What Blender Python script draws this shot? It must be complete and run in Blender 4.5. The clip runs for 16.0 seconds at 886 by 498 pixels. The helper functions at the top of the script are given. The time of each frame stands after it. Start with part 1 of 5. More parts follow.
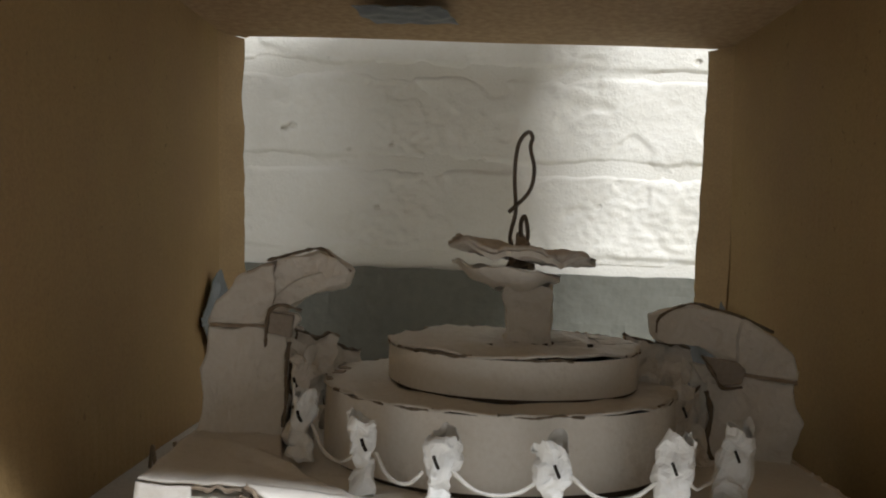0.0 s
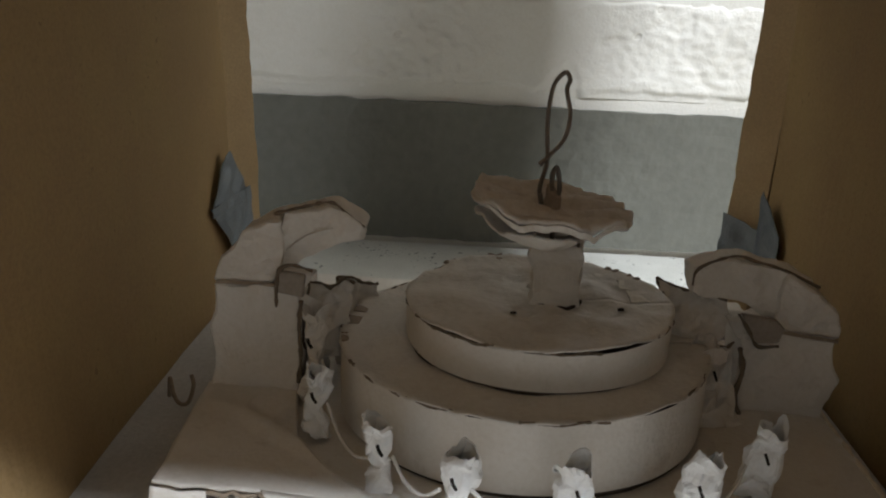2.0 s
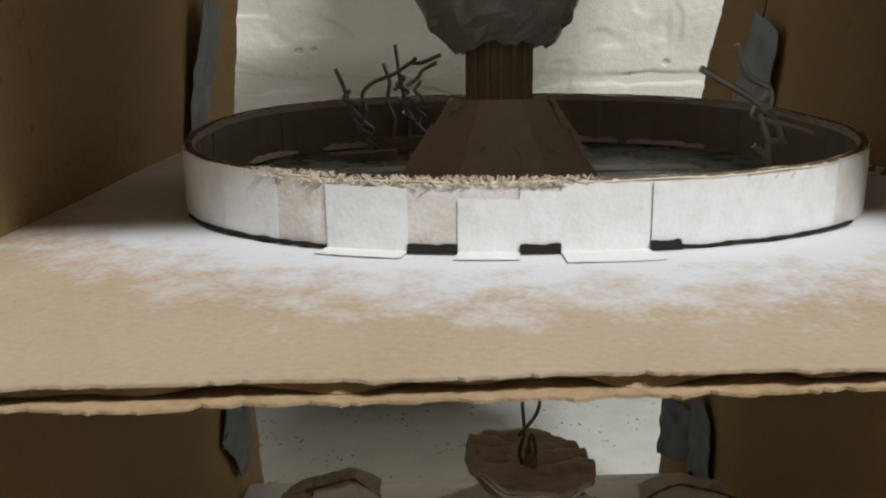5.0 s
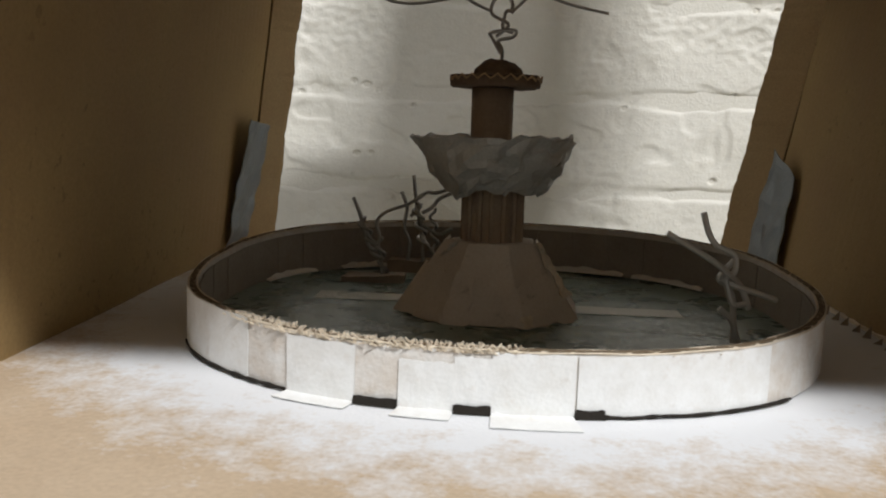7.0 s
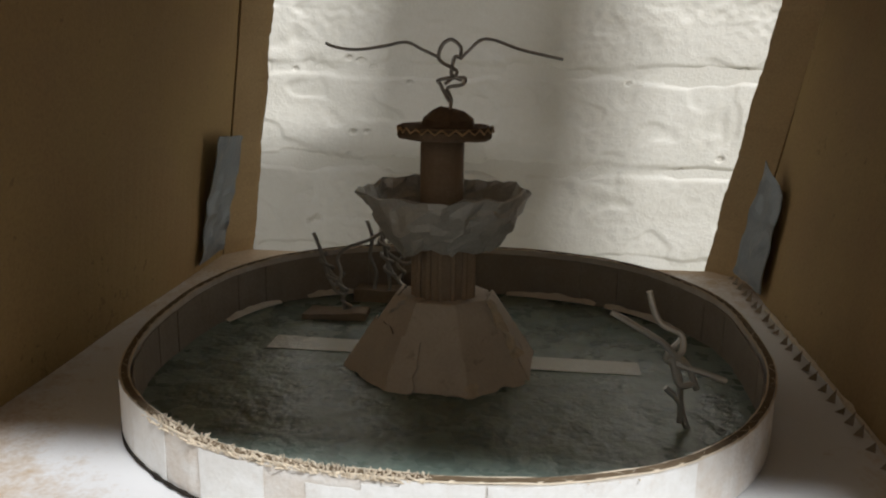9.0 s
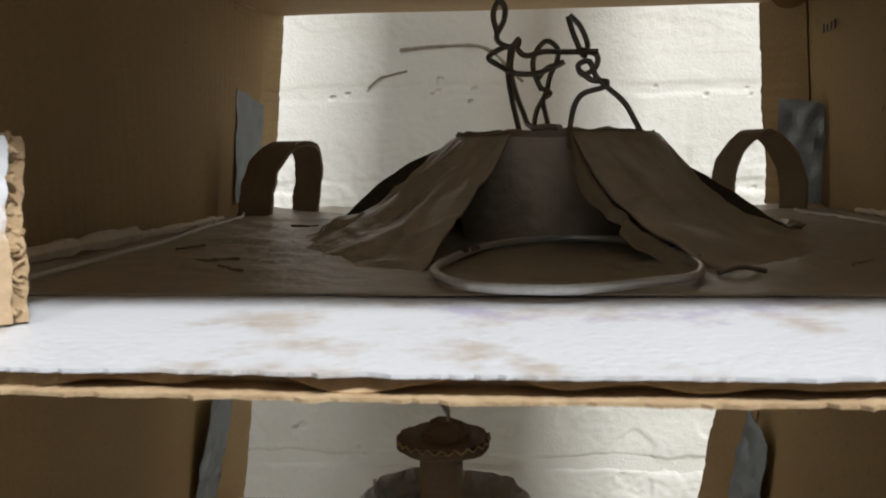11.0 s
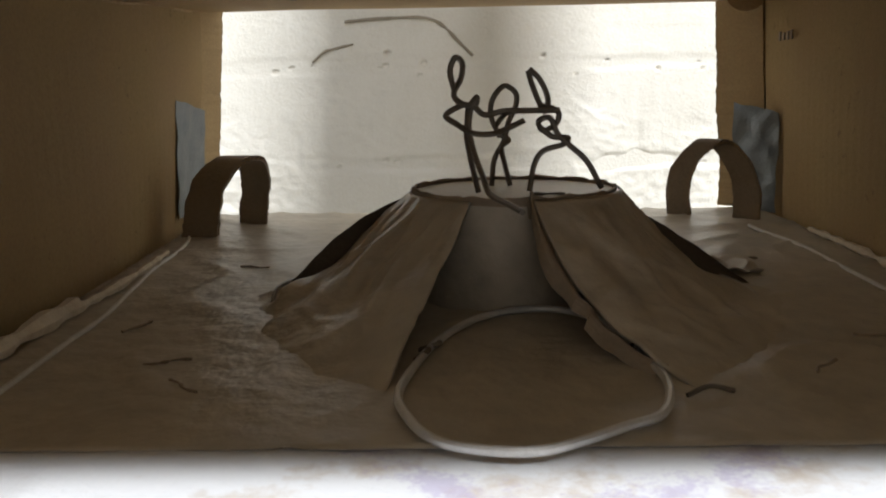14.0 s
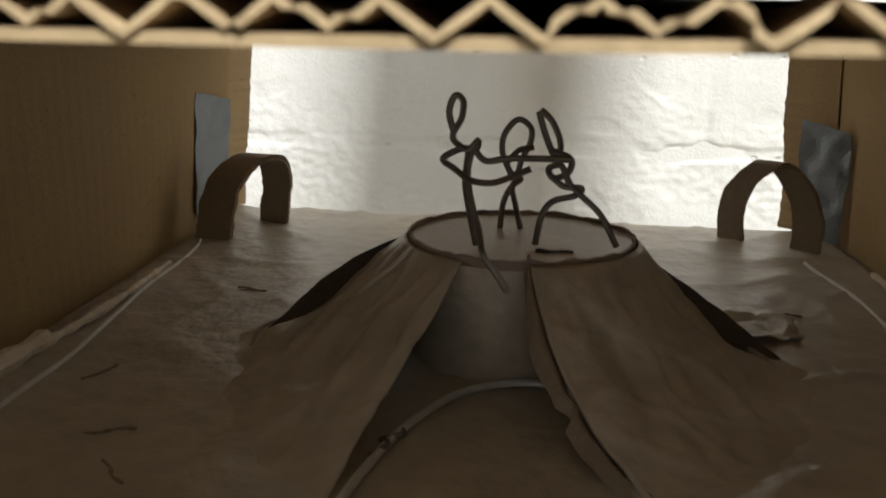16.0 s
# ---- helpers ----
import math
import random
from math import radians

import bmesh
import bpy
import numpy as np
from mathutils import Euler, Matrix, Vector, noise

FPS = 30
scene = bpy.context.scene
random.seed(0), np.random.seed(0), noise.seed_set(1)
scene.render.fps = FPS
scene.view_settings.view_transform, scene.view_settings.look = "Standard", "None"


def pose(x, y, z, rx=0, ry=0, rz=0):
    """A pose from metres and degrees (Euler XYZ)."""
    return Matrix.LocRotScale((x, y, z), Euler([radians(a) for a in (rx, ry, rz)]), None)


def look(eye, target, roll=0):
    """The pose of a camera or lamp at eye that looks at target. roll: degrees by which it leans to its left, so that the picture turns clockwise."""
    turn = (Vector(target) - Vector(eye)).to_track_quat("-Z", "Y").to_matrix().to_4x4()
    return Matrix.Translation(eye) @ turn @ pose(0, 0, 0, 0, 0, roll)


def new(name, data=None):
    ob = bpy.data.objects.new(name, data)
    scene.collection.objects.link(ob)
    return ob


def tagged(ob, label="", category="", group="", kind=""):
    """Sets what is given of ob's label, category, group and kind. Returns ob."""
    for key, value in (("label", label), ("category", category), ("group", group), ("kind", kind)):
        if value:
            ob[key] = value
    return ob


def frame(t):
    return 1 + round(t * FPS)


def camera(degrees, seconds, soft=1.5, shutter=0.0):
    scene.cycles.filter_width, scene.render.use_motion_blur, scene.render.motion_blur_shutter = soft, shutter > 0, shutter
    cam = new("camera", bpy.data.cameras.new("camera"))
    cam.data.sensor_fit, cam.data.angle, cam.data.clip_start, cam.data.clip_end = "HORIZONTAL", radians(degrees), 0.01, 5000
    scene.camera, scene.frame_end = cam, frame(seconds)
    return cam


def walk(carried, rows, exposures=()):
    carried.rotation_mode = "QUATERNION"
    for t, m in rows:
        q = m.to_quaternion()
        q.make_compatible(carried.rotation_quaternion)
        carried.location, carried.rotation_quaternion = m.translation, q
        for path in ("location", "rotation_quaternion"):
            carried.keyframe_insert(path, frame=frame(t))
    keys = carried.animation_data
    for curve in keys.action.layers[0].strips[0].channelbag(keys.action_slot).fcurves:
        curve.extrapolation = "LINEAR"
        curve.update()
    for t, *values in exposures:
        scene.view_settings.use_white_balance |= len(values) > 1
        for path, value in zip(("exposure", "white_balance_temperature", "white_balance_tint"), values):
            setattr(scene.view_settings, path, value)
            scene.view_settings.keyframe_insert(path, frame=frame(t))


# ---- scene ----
cam = camera(55.9, 16.0, soft=2.0)
cam.data.dof.use_dof = True
cam.data.dof.focus_distance = 0.40
cam.data.dof.aperture_fstop = 60.0
ROWS = [
    (0, (0.013, -0.003, 0.093), (-0.051, 1.996, 0.076), 2.0),
    (0.5, (0.009, 0.011, 0.11), (-0.087, 2.005, -0.019), 2.4),
    (1, (0.013, 0.025, 0.127), (-0.076, 2.003, -0.162), 2.2),
    (1.5, (0.012, 0.031, 0.143), (-0.075, 1.982, -0.289), 2.1),
    (2, (0.01, 0.032, 0.158), (-0.085, 1.937, -0.445), 2.4),
    (2.5, (0.01, 0.028, 0.172), (-0.08, 1.878, -0.583), 2.3),
    (3, (0.012, 0.019, 0.189), (-0.068, 1.867, -0.573), 1.1),
    (3.5, (-0.002, 0.012, 0.2095), (0.019, 1.877, -0.516), 1.5),
    (4, (-0.018, 0.006, 0.224), (0.018, 1.889, -0.448), 1.2),
    (4.5, (-0.0131, -0.0013, 0.2314), (0.0462, 1.9180, -0.3277), -0.21),
    (5, (-0.0111, -0.0114, 0.2498), (0.0434, 1.9400, -0.1849), -0.84),
    (5.2, (-0.0095, -0.0145, 0.2513), (0.0141, 1.9535, -0.1041), -0.59),
    (7.3, (0.0354, -0.0281, 0.2828), (-0.1388, 1.9467, 0.0185), 1.70),
    (7.5, (0.0423, -0.0283, 0.2868), (-0.1568, 1.9381, -0.0190), 1.51),
    (7.75, (0.0480, -0.0256, 0.2908), (-0.2038, 1.9241, -0.0769), 1.98),
    (8, (0.0531, -0.0178, 0.2947), (-0.2279, 1.9157, -0.1323), 2.36),
    (8.2, (0.0570, -0.0110, 0.2987), (-0.2140, 1.9153, -0.1660), 2.17),
    (10.3, (0.0523, -0.0022, 0.3860), (-0.1374, 1.9482, -0.0141), -0.53),
    (10.5, (0.0502, -0.0046, 0.3921), (-0.1392, 1.9573, 0.0527), -0.85),
    (11, (0.047, -0.004, 0.401), (-0.13, 1.98, 0.224), -0.6),
    (11.5, (0.042, -0.011, 0.406), (-0.096, 1.984, 0.379), -0.2),
    (12, (0.022, -0.01, 0.414), (-0.035, 1.988, 0.36), -1.1),
    (12.5, (0.009, -0.01, 0.422), (0.027, 1.983, 0.258), -0.4),
    (13, (0.007, -0.005, 0.435), (0.044, 1.976, 0.161), -0.8),
    (13.5, (0.022, 0.004, 0.444), (0.043, 1.976, 0.112), -0.4),
    (14, (0.043, 0.01, 0.446), (-0.008, 1.976, 0.082), -1.1),
    (14.5, (0.065, 0.012, 0.447), (-0.081, 1.971, 0.075), -0.7),
    (15, (0.072, 0.018, 0.448), (-0.184, 1.947, -0.016), -0.6),
    (15.5, (0.072, 0.031, 0.46), (-0.191, 1.949, -0.04), 1.1),
    (16, (0.067, 0.044, 0.473), (-0.171, 1.968, -0.022), 1.1),
]
walk(cam, [(t, look(eye, target, roll)) for t, eye, target, roll in ROWS],
     exposures=[(0.0, 0.29, 6400, 10), (2.5, 0.24, 6050, 10), (3.5, 0.20, 5950, 10), (4.0, -0.08, 6000, 10), (4.5, -0.22, 6300, 10), (5.0, -0.50, 6600, 10), (7.5, -0.20, 6600, 10), (8.2, -0.20, 6650, 10),
                (10.5, 0.02, 6450, 10), (11.0, 0.04, 6450, 10), (12.0, 0.30, 6500, 10), (13.0, 0.32, 6500, 10), (14.5, 0.48, 6450, 10), (15.0, 0.50, 6450, 10), (15.5, 0.72, 6500, 10), (16.0, 0.36, 6400, 10)])

# ---- world and light ----
world = bpy.data.worlds.new("world")
scene.world = world
world.use_nodes = True
world.node_tree.nodes["Background"].inputs[0].default_value = (0.75, 0.85, 1.0, 1)
world.node_tree.nodes["Background"].inputs[1].default_value = 0.012


def area_lamp(name, eye, target, sx, sy, watts, colour):
    lamp = bpy.data.lights.new(name, "AREA")
    lamp.shape, lamp.size, lamp.size_y, lamp.energy, lamp.color = "RECTANGLE", sx, sy, watts, colour
    ob = new(name, lamp)
    ob.matrix_world = look(eye, target)
    return ob


area_lamp("strip_lamp", (-0.24, -1.45, 2.60), (0.0, 0.25, 0.2), 0.56, 0.14, 18, (0.94, 0.97, 1.0))
area_lamp("strip_lamp", (1.12, -1.45, 2.60), (0.15, 0.45, 0.2), 0.70, 0.14, 122, (0.94, 0.97, 1.0))

# ---- helpers for building ----
V = Vector


def base_of(ob):
    return ob.get("base_x", 0.0), ob.get("base_y", 0.0), ob.get("base_z", 0.0)


def thing(name, base, label, category, group="", kind=""):
    ob = new(name)
    ob.location = base
    ob.empty_display_size = 0.01
    ROOTS[ob.name] = Matrix.Translation(base)
    return tagged(ob, label, category, group, kind)


ROOTS = {}


def part(name, bm, material, parent=None, label="", smooth=False):
    me = bpy.data.meshes.new(name)
    bmesh.ops.recalc_face_normals(bm, faces=bm.faces)
    bm.to_mesh(me)
    bm.free()
    if smooth:
        me.polygons.foreach_set("use_smooth", [True] * len(me.polygons))
    me.materials.append(material)
    ob = new(name, me)
    if parent is not None:
        ob.parent = parent
        ob.matrix_parent_inverse = ROOTS.get(parent.name, Matrix()).inverted()
    if label:
        ob["label"] = label
    return ob


def sheet(f, nu, nv, th, bm=None):
    """A closed slab of thickness th below the surface f(u, v)."""
    bm = bm or bmesh.new()
    e = 1e-3
    top, low = [], []
    for i in range(nu + 1):
        for j in range(nv + 1):
            u, v = i / nu, j / nv
            p = V(f(u, v))
            a = V(f(min(u + e, 1), v)) - V(f(max(u - e, 0), v))
            b = V(f(u, min(v + e, 1))) - V(f(u, max(v - e, 0)))
            n = a.cross(b)
            n = n.normalized() if n.length > 0 else V((0, 0, 1))
            top.append(bm.verts.new(p))
            low.append(bm.verts.new(p - n * th))
    k = nv + 1
    for i in range(nu):
        for j in range(nv):
            q = (i * k + j, (i + 1) * k + j, (i + 1) * k + j + 1, i * k + j + 1)
            bm.faces.new([top[n] for n in q])
            bm.faces.new([low[n] for n in reversed(q)])
    rim = [i * k for i in range(nu + 1)] + [nu * k + j for j in range(1, nv + 1)] + [i * k + nv for i in range(nu - 1, -1, -1)] + [j for j in range(nv - 1, 0, -1)]
    for a, b in zip(rim, rim[1:] + rim[:1]):
        bm.faces.new((top[a], low[a], low[b], top[b]))
    return bm


def quad(a, b, c, d):
    """A bilinear patch: a at (0,0), b at (1,0), c at (1,1), d at (0,1)."""
    a, b, c, d = V(a), V(b), V(c), V(d)
    return lambda u, v: (a * (1 - u) + b * u) * (1 - v) + (d * (1 - u) + c * u) * v


def rough(f, amp, size, seed=0.0, axis=None):
    """The surface f, crumpled by noise."""
    def g(u, v):
        p = V(f(u, v))
        q = p / size + V((seed, seed * 1.7, -seed))
        if axis is not None:
            return p + V(axis) * amp * noise.noise(q)
        return p + amp * noise.noise_vector(q)
    return g


def spline(points, steps=8, closed=False):
    pts = [V(p) for p in points]
    n = len(pts)
    out = []
    for i in range(n if closed else n - 1):
        if closed:
            a, b, c, d = (pts[(i + k) % n] for k in (-1, 0, 1, 2))
        else:
            b, c = pts[i], pts[i + 1]
            a = pts[i - 1] if i else b * 2 - c
            d = pts[i + 2] if i + 2 < n else c * 2 - b
        for s in range(steps):
            t = s / steps
            out.append(0.5 * (2 * b + (c - a) * t + (2 * a - 5 * b + 4 * c - d) * t * t + (3 * b - a - 3 * c + d) * t ** 3))
    if not closed:
        out.append(pts[-1])
    return out


def tube(points, r, sides=7, steps=8, closed=False, bm=None, wob=0.0):
    bm = bm or bmesh.new()
    path = spline(points, steps, closed)
    n = len(path)
    rings = []
    up = V((0.31, 0.52, 0.8))
    for i, p in enumerate(path):
        d = (path[(i + 1) % n] if closed or i + 1 < n else p) - (path[i - 1] if closed or i else p)
        d = d.normalized() if d.length > 0 else V((0, 0, 1))
        up = up - d * up.dot(d)
        up = up.normalized() if up.length > 1e-6 else d.orthogonal().normalized()
        side = d.cross(up)
        rr = r * (1 + wob * noise.noise(p / (r * 4)))
        rings.append([bm.verts.new(p + rr * (math.cos(2 * math.pi * k / sides) * up + math.sin(2 * math.pi * k / sides) * side)) for k in range(sides)])
    for i in range(n if closed else n - 1):
        a, b = rings[i], rings[(i + 1) % n]
        for k in range(sides):
            bm.faces.new((a[k], a[(k + 1) % sides], b[(k + 1) % sides], b[k]))
    if not closed:
        bm.faces.new(rings[0][::-1])
        bm.faces.new(rings[-1])
    return bm


def lathe(profile, centre, n=48, jitter=0.0, size=0.01, squash=1.0, seed=0.0, cap=True, facets=False, turn=0.0):
    """A solid of revolution about the upright axis through centre; profile: (r, z) from the bottom up."""
    bm = bmesh.new()
    rings = []
    for r, z in profile:
        ring = []
        for k in range(n):
            a = 2 * math.pi * k / n + turn
            p = V((centre[0] + r * math.cos(a), centre[1] + squash * r * math.sin(a), z))
            if jitter:
                p += jitter * noise.noise_vector(p / size + V((seed, 0, seed)))
            ring.append(bm.verts.new(p))
        rings.append(ring)
    for a, b in zip(rings, rings[1:]):
        for k in range(n):
            bm.faces.new((a[k], a[(k + 1) % n], b[(k + 1) % n], b[k]))
    if cap:
        bm.faces.new(rings[0][::-1])
        bm.faces.new(rings[-1])
    return bm


def prism(outline, depth, y, bevel=0.0008):
    """An outline in x, z pushed back from y by depth."""
    bm = bmesh.new()
    front = [bm.verts.new((x, y + 0.0, z)) for x, z in outline]
    back = [bm.verts.new((x, y + depth, z)) for x, z in outline]
    bm.faces.new(front)
    bm.faces.new(back[::-1])
    n = len(outline)
    for i in range(n):
        bm.faces.new((front[i], back[i], back[(i + 1) % n], front[(i + 1) % n]))
    if bevel:
        bmesh.ops.bevel(bm, geom=list(bm.edges), offset=bevel, segments=1, affect="EDGES")
    return bm


def block(x0, x1, y0, y1, z0, z1, bm=None):
    bm = bm or bmesh.new()
    v = [bm.verts.new((x, y, z)) for x in (x0, x1) for y in (y0, y1) for z in (z0, z1)]
    for q in ((0, 1, 3, 2), (4, 6, 7, 5), (0, 4, 5, 1), (2, 3, 7, 6), (0, 2, 6, 4), (1, 5, 7, 3)):
        bm.faces.new([v[i] for i in q])
    return bm


# ---- materials ----
def material(name, colour, second=None, rough_=0.8, metal=0.0, big=0.03, fine=0.002, bump=0.25, mix=0.5, stripes=0.0, pitch=0.0065, fine_amount=0.05, axis="Z", spec=0.3):
    m = bpy.data.materials.new(name)
    m.use_nodes = True
    t = m.node_tree
    N, L = t.nodes, t.links
    b = N["Principled BSDF"]
    b.inputs["Metallic"].default_value = metal
    b.inputs["Specular IOR Level"].default_value = spec
    co = N.new("ShaderNodeTexCoord")
    n1 = N.new("ShaderNodeTexNoise")
    n1.inputs["Scale"].default_value = 1 / big
    n1.inputs["Detail"].default_value = 5
    n2 = N.new("ShaderNodeTexNoise")
    n2.inputs["Scale"].default_value = 1 / fine
    n2.inputs["Detail"].default_value = 4
    for n in (n1, n2):
        L.new(co.outputs["Object"], n.inputs["Vector"])
    ramp = N.new("ShaderNodeValToRGB")
    ramp.color_ramp.elements[0].position = 0.5 - 0.18
    ramp.color_ramp.elements[1].position = 0.5 + 0.18
    second = second or tuple(c * 0.75 for c in colour)
    ramp.color_ramp.elements[0].color = (*[c1 * (1 - mix) + c2 * mix for c1, c2 in zip(colour, second)], 1)
    ramp.color_ramp.elements[1].color = (*colour, 1)
    L.new(n1.outputs["Fac"], ramp.inputs["Fac"])
    m2 = N.new("ShaderNodeMix")
    m2.data_type, m2.blend_type = "RGBA", "OVERLAY"
    m2.inputs["Factor"].default_value = fine_amount * 4
    L.new(ramp.outputs["Color"], m2.inputs["A"])
    L.new(n2.outputs["Fac"], m2.inputs["B"])
    L.new(m2.outputs["Result"], b.inputs["Base Color"])
    r = N.new("ShaderNodeMapRange")
    r.inputs["To Min"].default_value, r.inputs["To Max"].default_value = rough_ - 0.1, min(rough_ + 0.1, 1)
    L.new(n1.outputs["Fac"], r.inputs["Value"])
    L.new(r.outputs["Result"], b.inputs["Roughness"])
    bp = N.new("ShaderNodeBump")
    bp.inputs["Strength"].default_value = bump
    bp.inputs["Distance"].default_value = fine * 0.5
    L.new(n2.outputs["Fac"], bp.inputs["Height"])
    last = bp
    if stripes:
        w = N.new("ShaderNodeTexWave")
        w.wave_type, w.bands_direction = "BANDS", axis
        w.inputs["Scale"].default_value = 2 * math.pi / (20 * pitch)
        w.inputs["Distortion"].default_value = 0.6
        w.inputs["Detail"].default_value = 2
        L.new(co.outputs["Object"], w.inputs["Vector"])
        b2 = N.new("ShaderNodeBump")
        b2.inputs["Strength"].default_value = stripes
        b2.inputs["Distance"].default_value = 0.0012
        L.new(w.outputs["Fac"], b2.inputs["Height"])
        L.new(bp.outputs["Normal"], b2.inputs["Normal"])
        last = b2
    L.new(last.outputs["Normal"], b.inputs["Normal"])
    return m


def over(m, colour, mask, rough_=None):
    """Lays a second colour over the material where mask(nodes, links, object coordinates) is 1."""
    t = m.node_tree
    N, L = t.nodes, t.links
    b = N["Principled BSDF"]
    old = b.inputs["Base Color"].links[0].from_socket
    mx = N.new("ShaderNodeMix")
    mx.data_type = "RGBA"
    L.new(old, mx.inputs["A"])
    mx.inputs["B"].default_value = (*colour, 1)
    co = N.new("ShaderNodeTexCoord")
    L.new(mask(N, L, co.outputs["Object"]), mx.inputs["Factor"])
    L.new(mx.outputs["Result"], b.inputs["Base Color"])
    return m


def sums(N, L, op, a, b):
    n = N.new("ShaderNodeMath")
    n.operation = op
    n.use_clamp = op == "CLAMP"
    for k, s in enumerate((a, b)):
        if isinstance(s, (int, float)):
            n.inputs[k].default_value = s
        else:
            L.new(s, n.inputs[k])
    return n.outputs[0]


def step(N, L, value, lo, hi):
    n = N.new("ShaderNodeMapRange")
    n.inputs["From Min"].default_value, n.inputs["From Max"].default_value = lo, hi
    L.new(value, n.inputs["Value"])
    return n.outputs["Result"]


def noise_of(N, L, co, size, detail=6, roughness=0.6):
    n = N.new("ShaderNodeTexNoise")
    n.inputs["Scale"].default_value, n.inputs["Detail"].default_value, n.inputs["Roughness"].default_value = 1 / size, detail, roughness
    L.new(co, n.inputs["Vector"])
    return n.outputs["Fac"]


KRAFT = (0.355, 0.245, 0.107)
kraft = material("kraft_cardboard", KRAFT, (0.30, 0.18, 0.085), 0.75, big=0.05, fine=0.0015, stripes=0.06, axis="Y")
kraft_plain = material("kraft_board", (0.50, 0.36, 0.195), (0.40, 0.275, 0.14), 0.8, big=0.03, fine=0.0012)
pale_card = material("pale_brown_card", (0.66, 0.59, 0.51), (0.53, 0.46, 0.39), 0.75, big=0.015, fine=0.0012)
kraft_torn = material("torn_cardboard", (0.50, 0.36, 0.21), (0.26, 0.15, 0.07), 0.9, big=0.004, fine=0.0008, bump=0.6)
kraft_dark = material("brown_paper", (0.31, 0.245, 0.18), (0.20, 0.155, 0.11), 0.6, big=0.02, fine=0.0015, bump=0.4)
white_paper = material("white_paper", (0.75, 0.71, 0.65), (0.65, 0.60, 0.53), 0.75, big=0.02, fine=0.0016, bump=0.3)
tissue = material("white_tissue", (0.80, 0.80, 0.79), (0.66, 0.64, 0.60), 0.8, big=0.006, fine=0.0012, bump=0.25)
card_grey = material("greyed_card", (0.67, 0.63, 0.57), (0.56, 0.51, 0.45), 0.55, big=0.012, fine=0.002, bump=0.4)
tape_mat = material("duct_tape", (0.20, 0.22, 0.24), (0.13, 0.145, 0.16), 0.38, 0.25, big=0.01, fine=0.0012, bump=0.3, spec=0.5)
tape_light = material("crumpled_duct_tape", (0.54, 0.545, 0.54), (0.40, 0.405, 0.40), 0.42, 0.15, big=0.008, fine=0.0012, bump=0.3, spec=0.5)
wire_mat = material("dull_wire", (0.21, 0.18, 0.15), (0.13, 0.11, 0.09), 0.45, 0.6, big=0.004, fine=0.0006)
wire_grey = material("grey_wire", (0.42, 0.41, 0.39), (0.3, 0.29, 0.28), 0.4, 0.6, big=0.004, fine=0.0006)
wire_bright = material("bright_wire", (0.66, 0.65, 0.63), (0.54, 0.53, 0.51), 0.35, 0.45, big=0.004, fine=0.0006)
string_mat = material("white_string", (0.72, 0.70, 0.66), None, 0.9, big=0.002, fine=0.0005, bump=0.6)
inner_card = material("grey_brown_card", (0.34, 0.295, 0.25), (0.25, 0.21, 0.17), 0.7, big=0.01, fine=0.0014)
column_card = material("mid_brown_card", (0.40, 0.31, 0.23), (0.31, 0.235, 0.17), 0.7, big=0.012, fine=0.0012)
dark = material("hole_shade", (0.02, 0.016, 0.012), None, 0.9)
paint_white = material("white_masonry_paint", (0.80, 0.765, 0.69), (0.72, 0.68, 0.59), 0.5, big=0.05, fine=0.0022, bump=0.45, fine_amount=0.04, spec=0.4)
paint_grey = material("grey_green_gloss_paint", (0.165, 0.163, 0.135), (0.125, 0.122, 0.10), 0.4, big=0.06, fine=0.008, bump=0.25, fine_amount=0.05, spec=0.5)
ledge_mat = material("dusty_white_ledge", (0.66, 0.65, 0.59), (0.52, 0.51, 0.46), 0.45, big=0.02, fine=0.002, bump=0.3, spec=0.5)
water_mat = material("green_water_film", (0.225, 0.295, 0.255), (0.110, 0.142, 0.124), 0.28, big=0.012, fine=0.003, bump=0.35, mix=0.8, spec=0.6)
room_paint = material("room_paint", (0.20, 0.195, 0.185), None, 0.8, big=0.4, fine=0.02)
# tones for the unseen side walls, set to steer bounced light
bounce_pale = material("pale_bounce_paint", (0.34, 0.335, 0.32), None, 0.8, big=0.4, fine=0.02)
bounce_dull = material("dull_bounce_paint", (0.12, 0.117, 0.11), None, 0.8, big=0.4, fine=0.02)

# dust and crumbs on the ledge, bare brown showing through the white paper
over(ledge_mat, (0.06, 0.055, 0.045), lambda N, L, co: step(N, L, sums(N, L, "ADD", noise_of(N, L, co, 0.0045, 3), sums(N, L, "MULTIPLY", noise_of(N, L, co, 0.04, 2), 0.45)), 0.885, 0.95))
over(white_paper, (0.40, 0.33, 0.25), lambda N, L, co: sums(N, L, "MULTIPLY", step(N, L, noise_of(N, L, co, 0.010, 8, 0.7), 0.56, 0.72), 0.35))
over(card_grey, (0.30, 0.25, 0.19), lambda N, L, co: sums(N, L, "MULTIPLY", step(N, L, noise_of(N, L, co, 0.009, 8, 0.7), 0.56, 0.74), 0.32))
over(kraft, (0.12, 0.075, 0.035), lambda N, L, co: sums(N, L, "MULTIPLY", step(N, L, sums(N, L, "ADD", noise_of(N, L, co, 0.005, 4), sums(N, L, "MULTIPLY", noise_of(N, L, co, 0.05, 2), 0.4)), 0.87, 0.93), 0.4))
over(kraft, (0.29, 0.19, 0.085), lambda N, L, co: sums(N, L, "MULTIPLY", step(N, L, noise_of(N, L, co, 0.08, 8, 0.65), 0.50, 0.66), 0.5))
